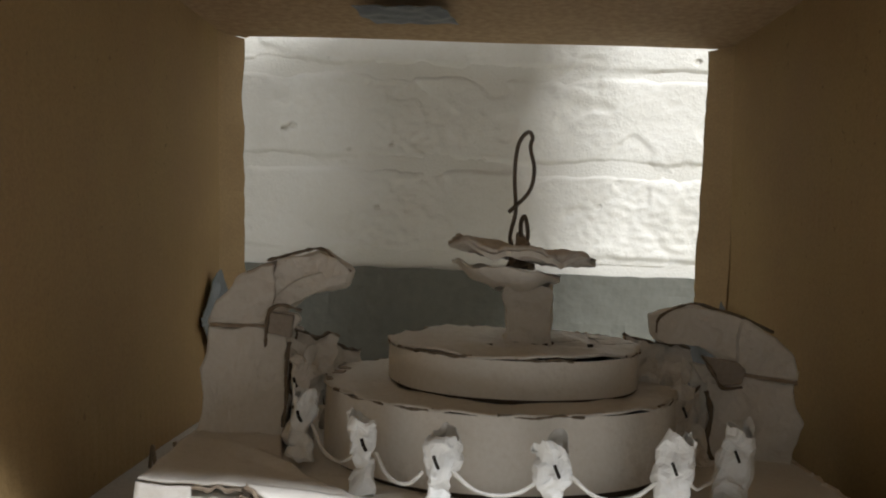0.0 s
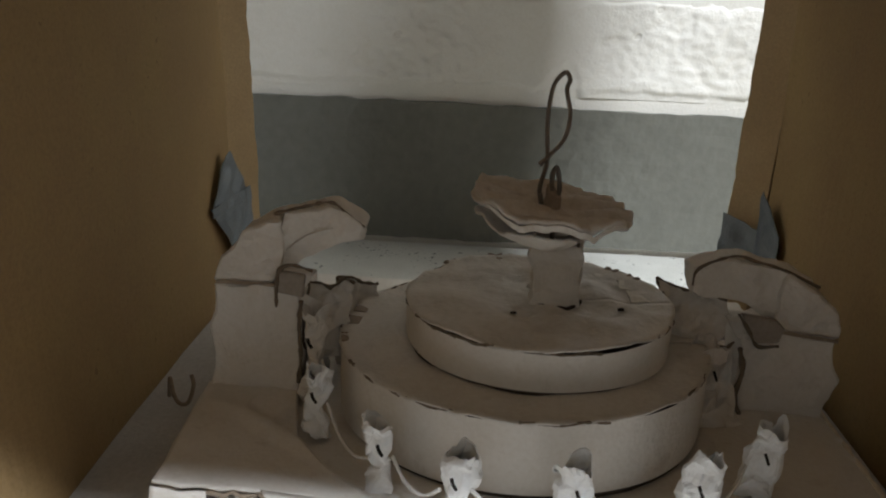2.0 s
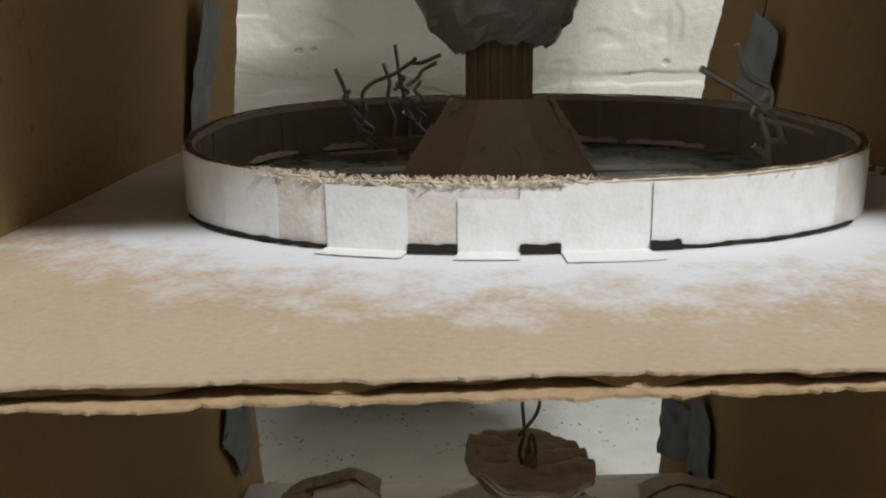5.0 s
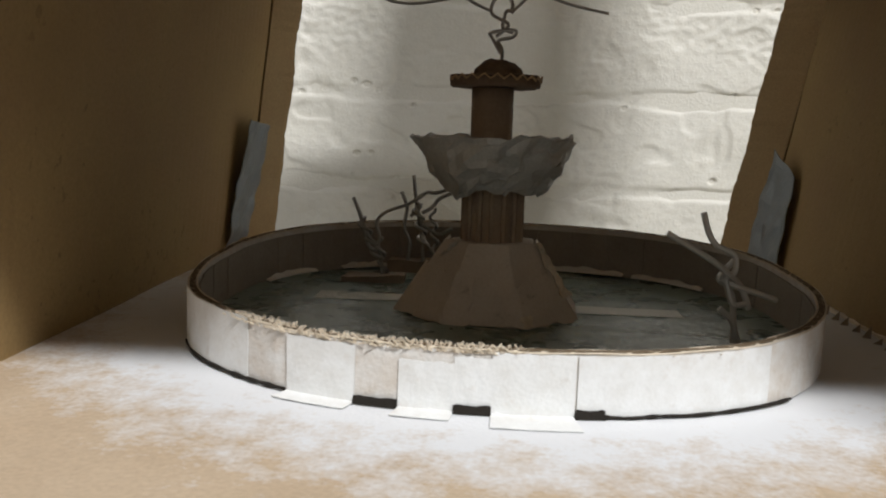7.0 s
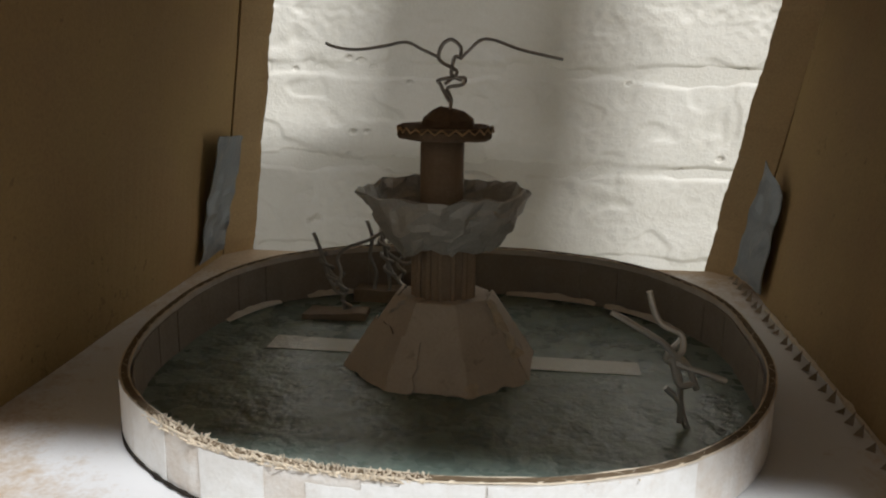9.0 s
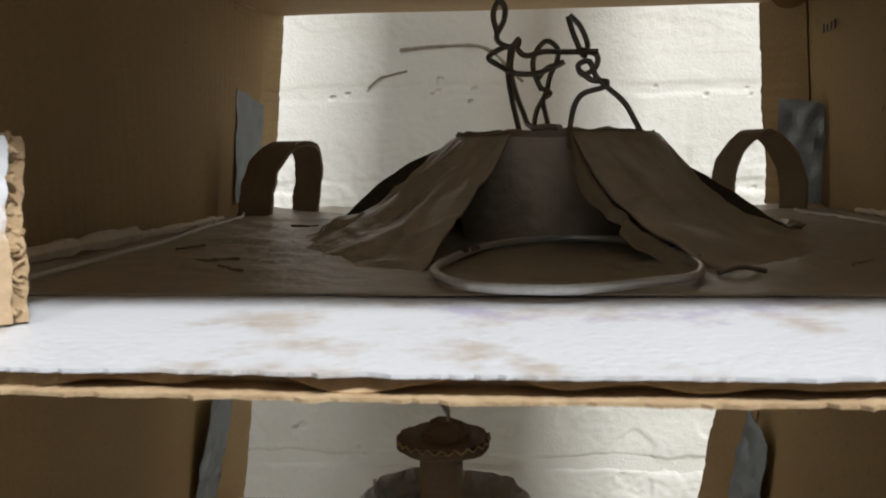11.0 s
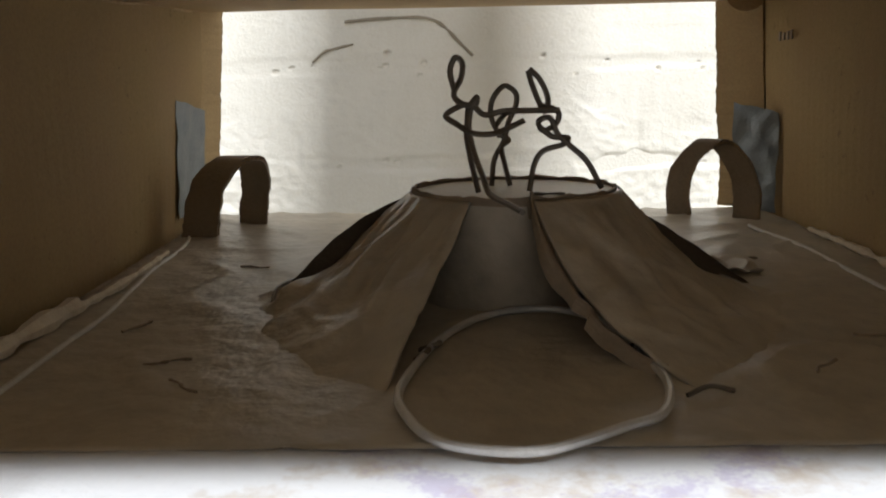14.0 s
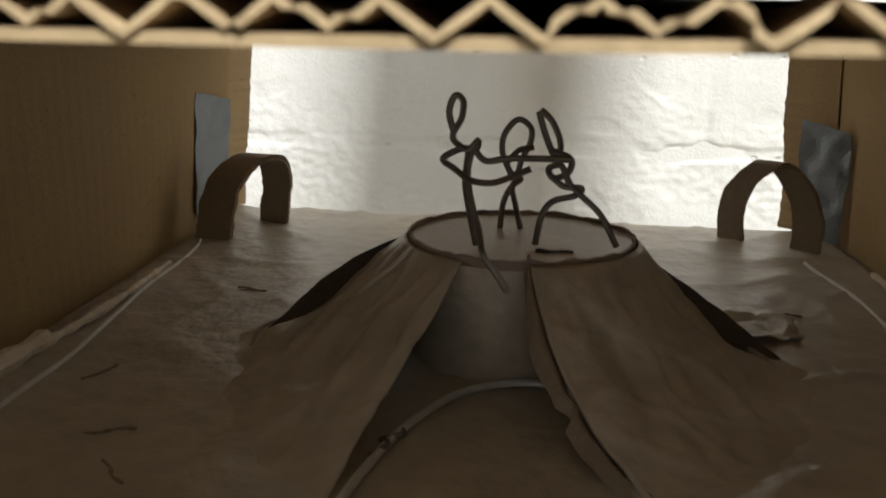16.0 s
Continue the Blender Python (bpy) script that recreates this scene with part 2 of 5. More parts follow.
over(tissue, (0.56, 0.49, 0.42), lambda N, L, co: sums(N, L, "MULTIPLY", step(N, L, noise_of(N, L, co, 0.007, 7, 0.7), 0.56, 0.70), 0.35))
over(pale_card, (0.22, 0.165, 0.12), lambda N, L, co: sums(N, L, "MULTIPLY", step(N, L, noise_of(N, L, co, 0.011, 8, 0.7), 0.58, 0.66), 0.45))

# whitewash over the cardboard floors
RING = (0.0237, 0.2967)
WASH = (0.027, 0.317)
board_two = material("whitewashed_board", (0.53, 0.41, 0.29), (0.44, 0.32, 0.21), 0.75, big=0.04, fine=0.0015)


def wash_two(N, L, co):
    s = N.new("ShaderNodeSeparateXYZ")
    L.new(co, s.inputs[0])
    d = N.new("ShaderNodeVectorMath")
    d.operation = "DISTANCE"
    c = N.new("ShaderNodeCombineXYZ")
    L.new(s.outputs["X"], c.inputs[0])
    L.new(s.outputs["Y"], c.inputs[1])
    L.new(c.outputs[0], d.inputs[0])
    d.inputs[1].default_value = (WASH[0], WASH[1], 0)
    far = sums(N, L, "MULTIPLY", sums(N, L, "SUBTRACT", d.outputs["Value"], 0.160), 13.0)
    n = sums(N, L, "SUBTRACT", sums(N, L, "ADD", noise_of(N, L, co, 0.012), sums(N, L, "MULTIPLY", noise_of(N, L, co, 0.0018, 3), 0.5)), far)
    return step(N, L, n, 0.42, 0.90)


over(board_two, (0.72, 0.72, 0.73), wash_two)
board_three = material("painted_board", (0.40, 0.30, 0.20), (0.30, 0.22, 0.14), 0.45, big=0.03, fine=0.002, bump=0.35, spec=0.45)


def wash_three(N, L, co):
    s = N.new("ShaderNodeSeparateXYZ")
    L.new(co, s.inputs[0])
    far = sums(N, L, "MULTIPLY", sums(N, L, "SUBTRACT", s.outputs["Y"], 0.178), 30.0)
    near = sums(N, L, "MULTIPLY", sums(N, L, "MAXIMUM", sums(N, L, "SUBTRACT", 0.126, s.outputs["Y"]), 0.0), 12.0)
    n = sums(N, L, "SUBTRACT", sums(N, L, "ADD", noise_of(N, L, co, 0.02), sums(N, L, "MULTIPLY", noise_of(N, L, co, 0.002, 3), 0.25)), far)
    return step(N, L, sums(N, L, "SUBTRACT", n, near), 0.46, 0.68)


over(board_three, (0.62, 0.62, 0.63), wash_three)
over(board_three, (0.40, 0.31, 0.22), lambda N, L, co: sums(N, L, "MULTIPLY", step(N, L, sums(N, L, "ADD", noise_of(N, L, co, 0.028, 7, 0.65), sums(N, L, "MULTIPLY", noise_of(N, L, co, 0.003, 3), 0.12)), 0.60, 0.72), 0.65))


def scribble(N, L, co):
    s = N.new("ShaderNodeSeparateXYZ")
    L.new(co, s.inputs[0])
    d = N.new("ShaderNodeVectorMath")
    d.operation = "DISTANCE"
    c = N.new("ShaderNodeCombineXYZ")
    L.new(s.outputs["X"], c.inputs[0])
    L.new(s.outputs["Y"], c.inputs[1])
    L.new(c.outputs[0], d.inputs[0])
    d.inputs[1].default_value = (0.062, 0.190, 0)
    band = sums(N, L, "ABSOLUTE", sums(N, L, "SUBTRACT", d.outputs["Value"], 0.044), 0)
    n = sums(N, L, "SUBTRACT", sums(N, L, "ADD", noise_of(N, L, co, 0.009, 4), sums(N, L, "MULTIPLY", noise_of(N, L, co, 0.0012, 3), 0.6)), sums(N, L, "MULTIPLY", band, 26.0))
    return sums(N, L, "MULTIPLY", step(N, L, n, 0.66, 0.86), 0.55)


over(board_three, (0.36, 0.31, 0.47), scribble)
strip_mat = material("half_painted_strip", (0.50, 0.36, 0.22), (0.40, 0.28, 0.16), 0.8, big=0.01, fine=0.0012)


def wash_strip(N, L, co):
    s = N.new("ShaderNodeSeparateXYZ")
    L.new(co, s.inputs[0])
    return step(N, L, sums(N, L, "ADD", sums(N, L, "MULTIPLY", sums(N, L, "SUBTRACT", s.outputs["Z"], 0.393), 25.0), noise_of(N, L, co, 0.008)), 0.45, 0.6)


over(strip_mat, (0.66, 0.66, 0.67), wash_strip)

# ---- room ----
WALL = 0.693
room = []


def structure(name, bm, mat, label, category):
    return tagged(part(name, bm, mat), label, category, kind="structure")


wall_north = structure("wall_north", block(-2.0, 3.2, WALL, WALL + 0.11, -0.85, 2.9), paint_white, "white painted brick wall behind the cardboard boxes", "wall")
# unseen side walls: dull east, pale west, to bounce more light from the left
structure("wall_east", block(3.2, 3.3, -2.4, WALL + 0.11, -0.85, 2.9), bounce_dull, "unseen plain side wall, toned to shape the bounced light", "wall")
structure("wall_west", block(-2.1, -2.0, -2.4, WALL + 0.11, -0.85, 2.9), bounce_pale, "unseen plain side wall, toned to shape the bounced light", "wall")
structure("wall_south", block(-2.1, 3.3, -2.5, -2.4, -0.85, 2.9), room_paint, "plain painted wall of the room", "wall")
structure("floor", block(-2.1, 3.3, -2.5, WALL + 0.11, -0.95, -0.85), room_paint, "plain grey floor of the room", "floor")
structure("ceiling", block(-2.1, 3.3, -2.5, WALL + 0.11, 2.9, 3.0), room_paint, "plain white ceiling of the room", "ceiling")
structure("dado", sheet(rough(quad((-1.2, WALL - 0.005, -0.045), (1.2, WALL - 0.005, -0.038), (1.2, WALL - 0.005, 0.068), (-1.2, WALL - 0.005, 0.072)), 0.0016, 0.012, axis=(0, 0.6, 0.7)), 420, 14, 0.006), paint_grey, "grey-green gloss painted band low on the wall", "wall")

ledge = thing("workbench", (0, 0.35, -0.85), "dusty white painted bench under the boxes", "table")
part("worktop", block(-0.9, 0.9, 0.06, WALL - 0.004, -0.075, -0.046), ledge_mat, ledge)
for x in (-0.8, 0.8):
    for y in (0.08, 0.6):
        part("leg", block(x - 0.03, x + 0.03, y - 0.03, y + 0.03, -0.85, -0.076), ledge_mat, ledge)

# ---- cardboard boxes ----
REAR = 0.465
TH = 0.004


def wall_panel(name, parent, fb, rb, rt, ft, out, mat=kraft):
    """A side of a box: front and rear bottom, rear and front top; out: +1 thick to the right, -1 to the left."""
    f = rough(quad(fb, rb, rt, ft), 0.0012, 0.06, seed=fb[0] * 40, axis=(1, 0, 0))
    bm = sheet(f, 24, 12, TH * (1 if out < 0 else -1))
    return part(name, bm, mat, parent)


def flange(parent, x0, x1, z0, z1, lean0, lean1, seed):
    """The torn rear lip of a box between the side (x0) and its ragged edge (x1)."""
    def f(u, v):
        z = z0 + (z1 - z0) * v
        edge = x1 + lean0 * (1 - v) + lean1 * v
        n = 0.0014 * noise.noise((seed, z * 38, 0)) + 0.0008 * noise.noise((seed, z * 300, 5))
        return V(((x0 + (0.0016 if x1 > x0 else -0.0016) + (lean0 * (1 - v) + lean1 * v)) * (1 - u) + (edge + n) * u, REAR - 0.012 + 0.018 * u + 0.001 * noise.noise((z * 30, u, seed)), z))
    return part("rear_lip", sheet(f, 3, 60, 0.003 if x1 > x0 else -0.003), kraft_plain, parent, "torn rear edge of the cardboard")


def liner(x0, x1, yf, yr, zf, zr, th, rag, seed, nx=260, ny=10, sides=0.0, taper=0.0, level=None):
    def f(u, v):
        x = x0 + (x1 - x0) * u
        front = yf + rag * (0.6 * noise.noise((x * 45, seed, 0)) + 0.5 * noise.noise((x * 190, seed, 3)) + 0.35 * noise.noise((x * 600, seed, 7)))
        y = front + (yr - front) * v
        xs = x + sides * noise.noise((y * 160, seed, u)) * (1 if u in (0, 1) else 0) + taper * (1 - u) * (1 - v)
        return V((xs, y, (level(y) + zf if level else zf + (zr - zf) * (y - yf) / (yr - yf)) + 0.0007 * noise.noise((x * 12, y * 12, seed))))
    return sheet(f, nx, ny, th)


def flutes_along_y(x0, x1, y0, y1, z, h, pitch):
    """The wavy inner layer, whose ends show at the front."""
    pitch = (x1 - x0) / round((x1 - x0) / pitch)
    n = int((x1 - x0) / pitch) * 8
    def f(u, v):
        x = x0 + (x1 - x0) * u
        return V((x, y0 + (y1 - y0) * v + (0.0005 * noise.noise((x * 300, 0, 0)) if v == 0 else 0), z + h * 0.5 * (4 * abs(((x - x0) / pitch) % 1 - 0.5) - 1)))
    return sheet(f, n, 2, 0.0005)


def flutes_along_x(x0, x1, y0, y1, z, h, pitch):
    n = max(2, int((y1 - y0) / pitch)) * 8
    def f(u, v):
        x, y = x0 + (x1 - x0) * u, y0 + (y1 - y0) * v
        y += 0.0025 * noise.noise((x * 60, 1, 0))
        return V((x, y, z + h * 0.5 * math.sin(2 * math.pi * (y - y0) / pitch)))
    return sheet(f, 120, n, 0.0003)


# bottom box
floor_card = material("greyed_white_card", (0.54, 0.525, 0.50), (0.44, 0.425, 0.40), 0.7, big=0.03, fine=0.0016, bump=0.3)
box_one = thing("cardboard_box", (0.015, 0.3, -0.046), "open brown cardboard box, the lowest of three stacked on the bench", "cardboard box", "stacked cardboard boxes")
wall_panel("side_panel", box_one, (-0.108, 0.09, -0.046), (-0.120, REAR, -0.046), (-0.130, REAR, 0.2060), (-0.128, 0.09, 0.1978), -1)
wall_panel("side_panel", box_one, (0.154, 0.09, -0.046), (0.153, REAR, -0.046), (0.153, REAR, 0.2060), (0.159, 0.09, 0.1978), 1)
flange(box_one, -0.1235, -0.1115, -0.044, 0.205, 0.001, -0.009, 1.0)
flange(box_one, 0.154, 0.1395, -0.044, 0.205, -0.003, 0.004, 2.0)
part("bottom_board", liner(-0.119, 0.1525, 0.10, REAR - 0.004, -0.001, -0.001, 0.004, 0.001, 3.0, 60, 8), floor_card, box_one, "white paper covered bottom board")
part("plinth", block(-0.112, 0.146, 0.12, REAR - 0.02, -0.046, -0.0055), kraft_plain, box_one)

# middle box
Z2F, Z2R = 0.202, 0.210
box_two = thing("cardboard_box", (0.02, 0.3, 0.198), "open brown cardboard box, the middle one of three stacked", "cardboard box", "stacked cardboard boxes")
wall_panel("side_panel", box_two, (-0.127, 0.105, 0.201), (-0.130, REAR, 0.2045), (-0.111, REAR, 0.378), (-0.113, 0.105, 0.374), -1)
wall_panel("side_panel", box_two, (0.172, 0.105, 0.201), (0.166, REAR, 0.2045), (0.196, REAR, 0.378), (0.198, 0.105, 0.374), 1)
flange(box_two, -0.131, -0.1175, 0.206, 0.378, 0.0, 0.020, 3.0)
flange(box_two, 0.167, 0.148, 0.206, 0.378, 0.0, 0.031, 4.0)
part("shelf_board", liner(-0.150, 0.185, 0.111, REAR + 0.003, Z2F, Z2R, 0.0006, 0.0022, 5.0), board_two, box_two, "whitewashed cardboard shelf with a torn front edge")
part("lower_liner", liner(-0.150, 0.185, 0.110, REAR + 0.003, Z2F - 0.0034, Z2R - 0.0034, 0.0006, 0.003, 6.0), kraft_torn, box_two, "torn lower layer of the shelf")
part("flute_layer", flutes_along_x(-0.150, 0.185, 0.1135, 0.16, Z2F - 0.002, 0.0026, 0.0065), kraft_torn, box_two)

# top box
def ridge(x, y, s):
    return 1 - abs(noise.noise((x, y, s))) * 2


def creased(u, v):
    y = 0.168 + (REAR - 0.1695) * v
    x0 = -0.0805 - 0.016 * max(0, (y - 0.2)) / 0.265
    x = x0 + (0.2015 - x0) * u
    if u == 0:
        x += 0.002 * noise.noise((y * 150, 3, 0))
    front = 0.0006 * noise.noise((x * 80, 0, 0)) if v == 0 else 0
    c = max(0, ridge(x * 22, y * 22, 1.0) - 0.72) * 0.0034 + 0.0007 * noise.noise((x * 30, y * 50, 2)) + max(0, ridge(x * 60, y * 40, 5.0) - 0.8) * 0.0022
    return V((x, y + front, z3(y) + 0.0005 + 0.0007 * min(1, v * 8) + c * min(1, 0.2 + v * 6)))


kraft_sheen = material("brown_paper_sheen", (0.475, 0.415, 0.33), (0.345, 0.30, 0.238), 0.42, big=0.02, fine=0.007, bump=0.30, spec=0.55)

Z3F = 0.3740


def z3(y):
    """Height of the top shelf, which rises towards the back."""
    return Z3F + 0.024 * (min(y, 0.3) - 0.1) + 0.018 * max(0.0, y - 0.3)


box_three = thing("cardboard_box", (0.05, 0.3, 0.378), "open brown cardboard box, the topmost of three stacked", "cardboard box", "stacked cardboard boxes")
wall_panel("side_panel", box_three, (-0.092, 0.100, 0.372), (-0.1005, REAR, 0.379), (-0.0915, REAR, 0.4905), (-0.100, 0.100, 0.474), -1)
wall_panel("side_panel", box_three, (0.200, 0.100, 0.372), (0.2035, REAR, 0.379), (0.197, REAR, 0.4905), (0.207, 0.100, 0.474), 1)
flange(box_three, -0.101, -0.0925, 0.3832, 0.492, -0.002, 0.008, 5.0)
flange(box_three, 0.2035, 0.183, 0.3832, 0.492, 0.001, -0.006, 6.0)
part("shelf_board", liner(-0.097, 0.205, 0.107, REAR + 0.002, 0.0, 0.0, 0.0006, 0.0018, 8.0, ny=40, sides=0.003, taper=0.012, level=z3), board_three, box_three, "painted cardboard shelf with a torn front edge")
part("lower_liner", liner(-0.120, 0.205, 0.1065, REAR + 0.002, -0.0034, 0.0, 0.0006, 0.0026, 9.0, ny=40, level=z3), kraft_torn, box_three, "torn lower layer of the shelf")
part("flute_layer", flutes_along_x(-0.120, 0.205, 0.1095, 0.128, Z3F - 0.002, 0.0026, 0.0065), kraft_torn, box_three)
part("top_board", liner(-0.110, 0.215, 0.088, REAR + 0.002, 0.4724, 0.4912, -0.0007, 0.0004, 11.0), kraft_plain, box_three, "plain inside of the box top")
part("top_liner", liner(-0.110, 0.215, 0.0872, REAR + 0.002, 0.4758, 0.4950, -0.0005, 0.0006, 12.0), kraft_plain, box_three)
part("flute_layer", flutes_along_y(-0.110, 0.215, 0.0876, 0.13, 0.4741, 0.0020, 0.0056), kraft_plain, box_three)
# unseen flap, added to keep lamp light off the middle of the wall
part("shade_flap", sheet(rough(quad((0.010, REAR - 0.001, 0.4965), (0.213, REAR - 0.001, 0.4965), (0.213, REAR + 0.012, 0.760), (0.030, REAR + 0.012, 0.755)), 0.004, 0.08), 20, 16, 0.004), kraft, box_three, "unseen rear flap added to shade the wall behind")
part("paper_cover", sheet(creased, 110, 120, 0.0003), kraft_sheen, box_three, "creased brown paper glued over the board", smooth=True)

part("staple", tube([(-0.076, 0.300, 0.4825), (-0.073, 0.298, 0.4805), (-0.069, 0.299, 0.4812), (-0.067, 0.301, 0.4835)], 0.0008, 6, 4), kraft_torn, box_three, "bent scrap hanging from the box top")
# short tears and lifted creases in the brown paper
tear_rng = random.Random(12)
for x, y, a, n in ((-0.045, 0.215, 0.2, 5), (-0.030, 0.205, -0.5, 4), (-0.058, 0.245, 0.9, 4), (-0.036, 0.262, 0.1, 4), (0.128, 0.205, 0.7, 4), (0.150, 0.235, -0.3, 5), (0.165, 0.200, 0.5, 3), (0.142, 0.330, 0.1, 5), (-0.045, 0.330, -0.2, 4)):
    pts = []
    for k in range(n):
        pts.append((x, y, z3(y) + 0.0016))
        a += tear_rng.uniform(-0.7, 0.7)
        x, y = x + 0.0042 * math.cos(a), y + 0.0042 * math.sin(a)
    part("paper_tear", tube(pts, 0.00045, 5, 3, wob=0.9), kraft_dark, box_three, "small tear in the brown paper")
joint = [(-0.0975 + 0.007 * k / 12, 0.14 + 0.31 * k / 12, 0.4742 + 0.0008 * math.sin(k * 2.1) + 0.016 * k / 12) for k in range(13)]
part("torn_seam", tube(joint, 0.0007, 5, 6, wob=0.7), kraft_torn, box_three, "pale torn seam under the box top")

def torn_edge(parent, pts, r, label):
    part("torn_edge", tube(pts, r, 6, 14, wob=0.9), torn_white, parent, label)


torn_white = material("pale_torn_edge", (0.74, 0.65, 0.52), (0.52, 0.42, 0.30), 0.9, big=0.003, fine=0.0008, bump=0.6)
# torn shelf sides, their pale colour also standing for light leaking past them
torn_edge(box_three, [(-0.0800, 0.262, 0.3816), (-0.0785, 0.285, 0.3822), (-0.0785, 0.314, 0.3828), (-0.0810, 0.350, 0.3832)], 0.0014, "pale torn edge of the shelf")
torn_edge(box_three, [(-0.0800, 0.180, 0.3798), (-0.0815, 0.205, 0.3808), (-0.0818, 0.237, 0.3816), (-0.0812, 0.265, 0.3820)], 0.0026, "pale torn edge of the shelf")
torn_edge(box_three, [(0.1970, 0.27, 0.3812), (0.1980, 0.309, 0.3820), (0.1992, 0.345, 0.3828), (0.1985, 0.385, 0.3834)], 0.0014, "pale torn edge of the shelf")
torn_edge(box_two, [(0.1695, 0.20, 0.2045), (0.1690, 0.27, 0.2062), (0.1680, 0.34, 0.2078), (0.1660, 0.40, 0.2092)], 0.0010, "pale torn edge of the shelf")

# ---- duct tape ----
def tape(f, label="strip of grey duct tape stuck on the cardboard", nu=10, nv=16, amp=0.0016, seed=0.0):
    ob = part("duct_tape", sheet(rough(f, amp, 0.009, seed), nu, nv, 0.0004), tape_mat, smooth=False)
    return tagged(ob, label, "duct tape", "duct tape strips")


tape(quad((-0.1180, 0.445, 0.012), (-0.1150, 0.4615, 0.024), (-0.1155, 0.4615, 0.052), (-0.1205, 0.412, 0.050)), seed=1)
tape(quad((-0.1205, 0.412, 0.047), (-0.1155, 0.461, 0.045), (-0.1195, 0.440, 0.074), (-0.1205, 0.434, 0.073)), seed=2)
tape(quad((-0.045, 0.375, 0.1985), (-0.004, 0.372, 0.1985), (0.004, 0.402, 0.1990), (-0.036, 0.405, 0.1990)), seed=9)
tape(quad((0.134, 0.468, 0.010), (0.148, 0.449, 0.010), (0.148, 0.447, 0.046), (0.136, 0.467, 0.050)), seed=3)
tape(quad((0.1475, 0.450, 0.008), (0.1500, 0.420, 0.010), (0.1500, 0.420, 0.050), (0.1475, 0.445, 0.066)), seed=4)
tape(quad((-0.1255, 0.412, 0.214), (-0.1240, 0.440, 0.216), (-0.1125, 0.4505, 0.280), (-0.1150, 0.418, 0.283)), seed=5)
tape(quad((0.159, 0.450, 0.216), (0.1640, 0.412, 0.213), (0.1725, 0.420, 0.262), (0.1700, 0.446, 0.276)), seed=6)
tape(quad((-0.0970, 0.415, 0.388), (-0.0950, 0.448, 0.388), (-0.0915, 0.450, 0.440), (-0.0945, 0.415, 0.446)), amp=0.0008, seed=7)
tape(quad((0.1845, 0.4500, 0.385), (0.1995, 0.430, 0.384), (0.1985, 0.429, 0.434), (0.1830, 0.4500, 0.440)), amp=0.0014, seed=8)

def hanging(u, v):
    x, y = -0.007 + 0.036 * u, 0.215 + (0.044 - 0.016 * u + 0.006 * noise.noise((u * 7, 1, 0))) * v
    return V((x, y, 0.4724 + 0.0188 * (y - 0.088) / 0.379 - 0.0012 - 0.0030 * v * v * (0.5 + 0.5 * math.sin(u * 11)) - 0.0026 * v ** 3))


tape(hanging, label="crumpled dark duct tape stuck under the box top", amp=0.0022, seed=11, nu=16, nv=14)

# ---- lower level: white card fountain court ----
P = 0.018
card_brown = material("stained_paper", (0.36, 0.29, 0.22), (0.25, 0.19, 0.14), 0.8, big=0.004, fine=0.001)
rim_dark = material("dark_torn_paper", (0.20, 0.155, 0.11), (0.11, 0.085, 0.06), 0.9, big=0.004, fine=0.001)
# near-black for shade at feet, holes and slots; also specks and torn card
shade_card = material("shade_and_speck_card", (0.07, 0.055, 0.04), None, 0.9)
court = thing("card_platform", (0.028, 0.27, 0.0), "raised white card platform with a torn front corner", "platform")
PX = 0.1348
def platform_top(x0, y0, y1, slant):
    def f(u, v):
        y = y0 + (y1 - y0) * v
        x = x0 + slant * (1 - v) + (PX - x0 - slant * (1 - v)) * u
        if u == 1:
            x += 0.0012 * noise.noise((y * 300, 0, 0)) + 0.0007 * noise.noise((y * 900, 4, 0))
        return V((x, y, P + 0.0009 * noise.noise((x * 25, y * 25, 0)) + 0.003 * (0.45 - (x + 0.083) / 0.222)))
    return f
part("top_sheet", sheet(platform_top(-0.0825, 0.2280, 0.42, 0.0045), 60, 50, 0.0012), white_paper, court)
part("top_sheet", sheet(platform_top(-0.0440, 0.150, 0.2278, 0.016), 40, 20, 0.0012), white_paper, court)
part("side", sheet(quad((-0.079, 0.229, 0.0), (-0.083, 0.42, 0.0), (-0.081, 0.42, P - 0.001), (-0.0775, 0.229, P - 0.001)), 8, 3, 0.0012), white_paper, court)
part("side", sheet(quad((PX - 0.002, 0.152, 0.0), (PX - 0.002, 0.42, 0.0), (PX - 0.002, 0.42, P - 0.003), (PX - 0.002, 0.152, P - 0.003)), 8, 3, -0.0012), white_paper, court)
part("core", block(-0.076, 0.130, 0.235, 0.41, 0.0, P - 0.004), kraft_plain, court)

torn_edge(court, [(PX, 0.20, P - 0.002), (PX + 0.0004, 0.24, P - 0.0022), (PX, 0.28, P - 0.002), (PX + 0.0004, 0.32, P - 0.002)], 0.0011, "pale torn edge of the platform")
fountain = thing("round_fountain_model", (0.027, 0.303, P), "two-tier round white card fountain with a paper dish and wire loop", "fountain model")
lower = part("lower_tier", lathe([(0.0624, P + 0.0016), (0.0626, 0.030), (0.0624, 0.0425)], (0.0252, 0.302), 96, 0.0007, 0.03, cap=False), white_paper, fountain, smooth=True)
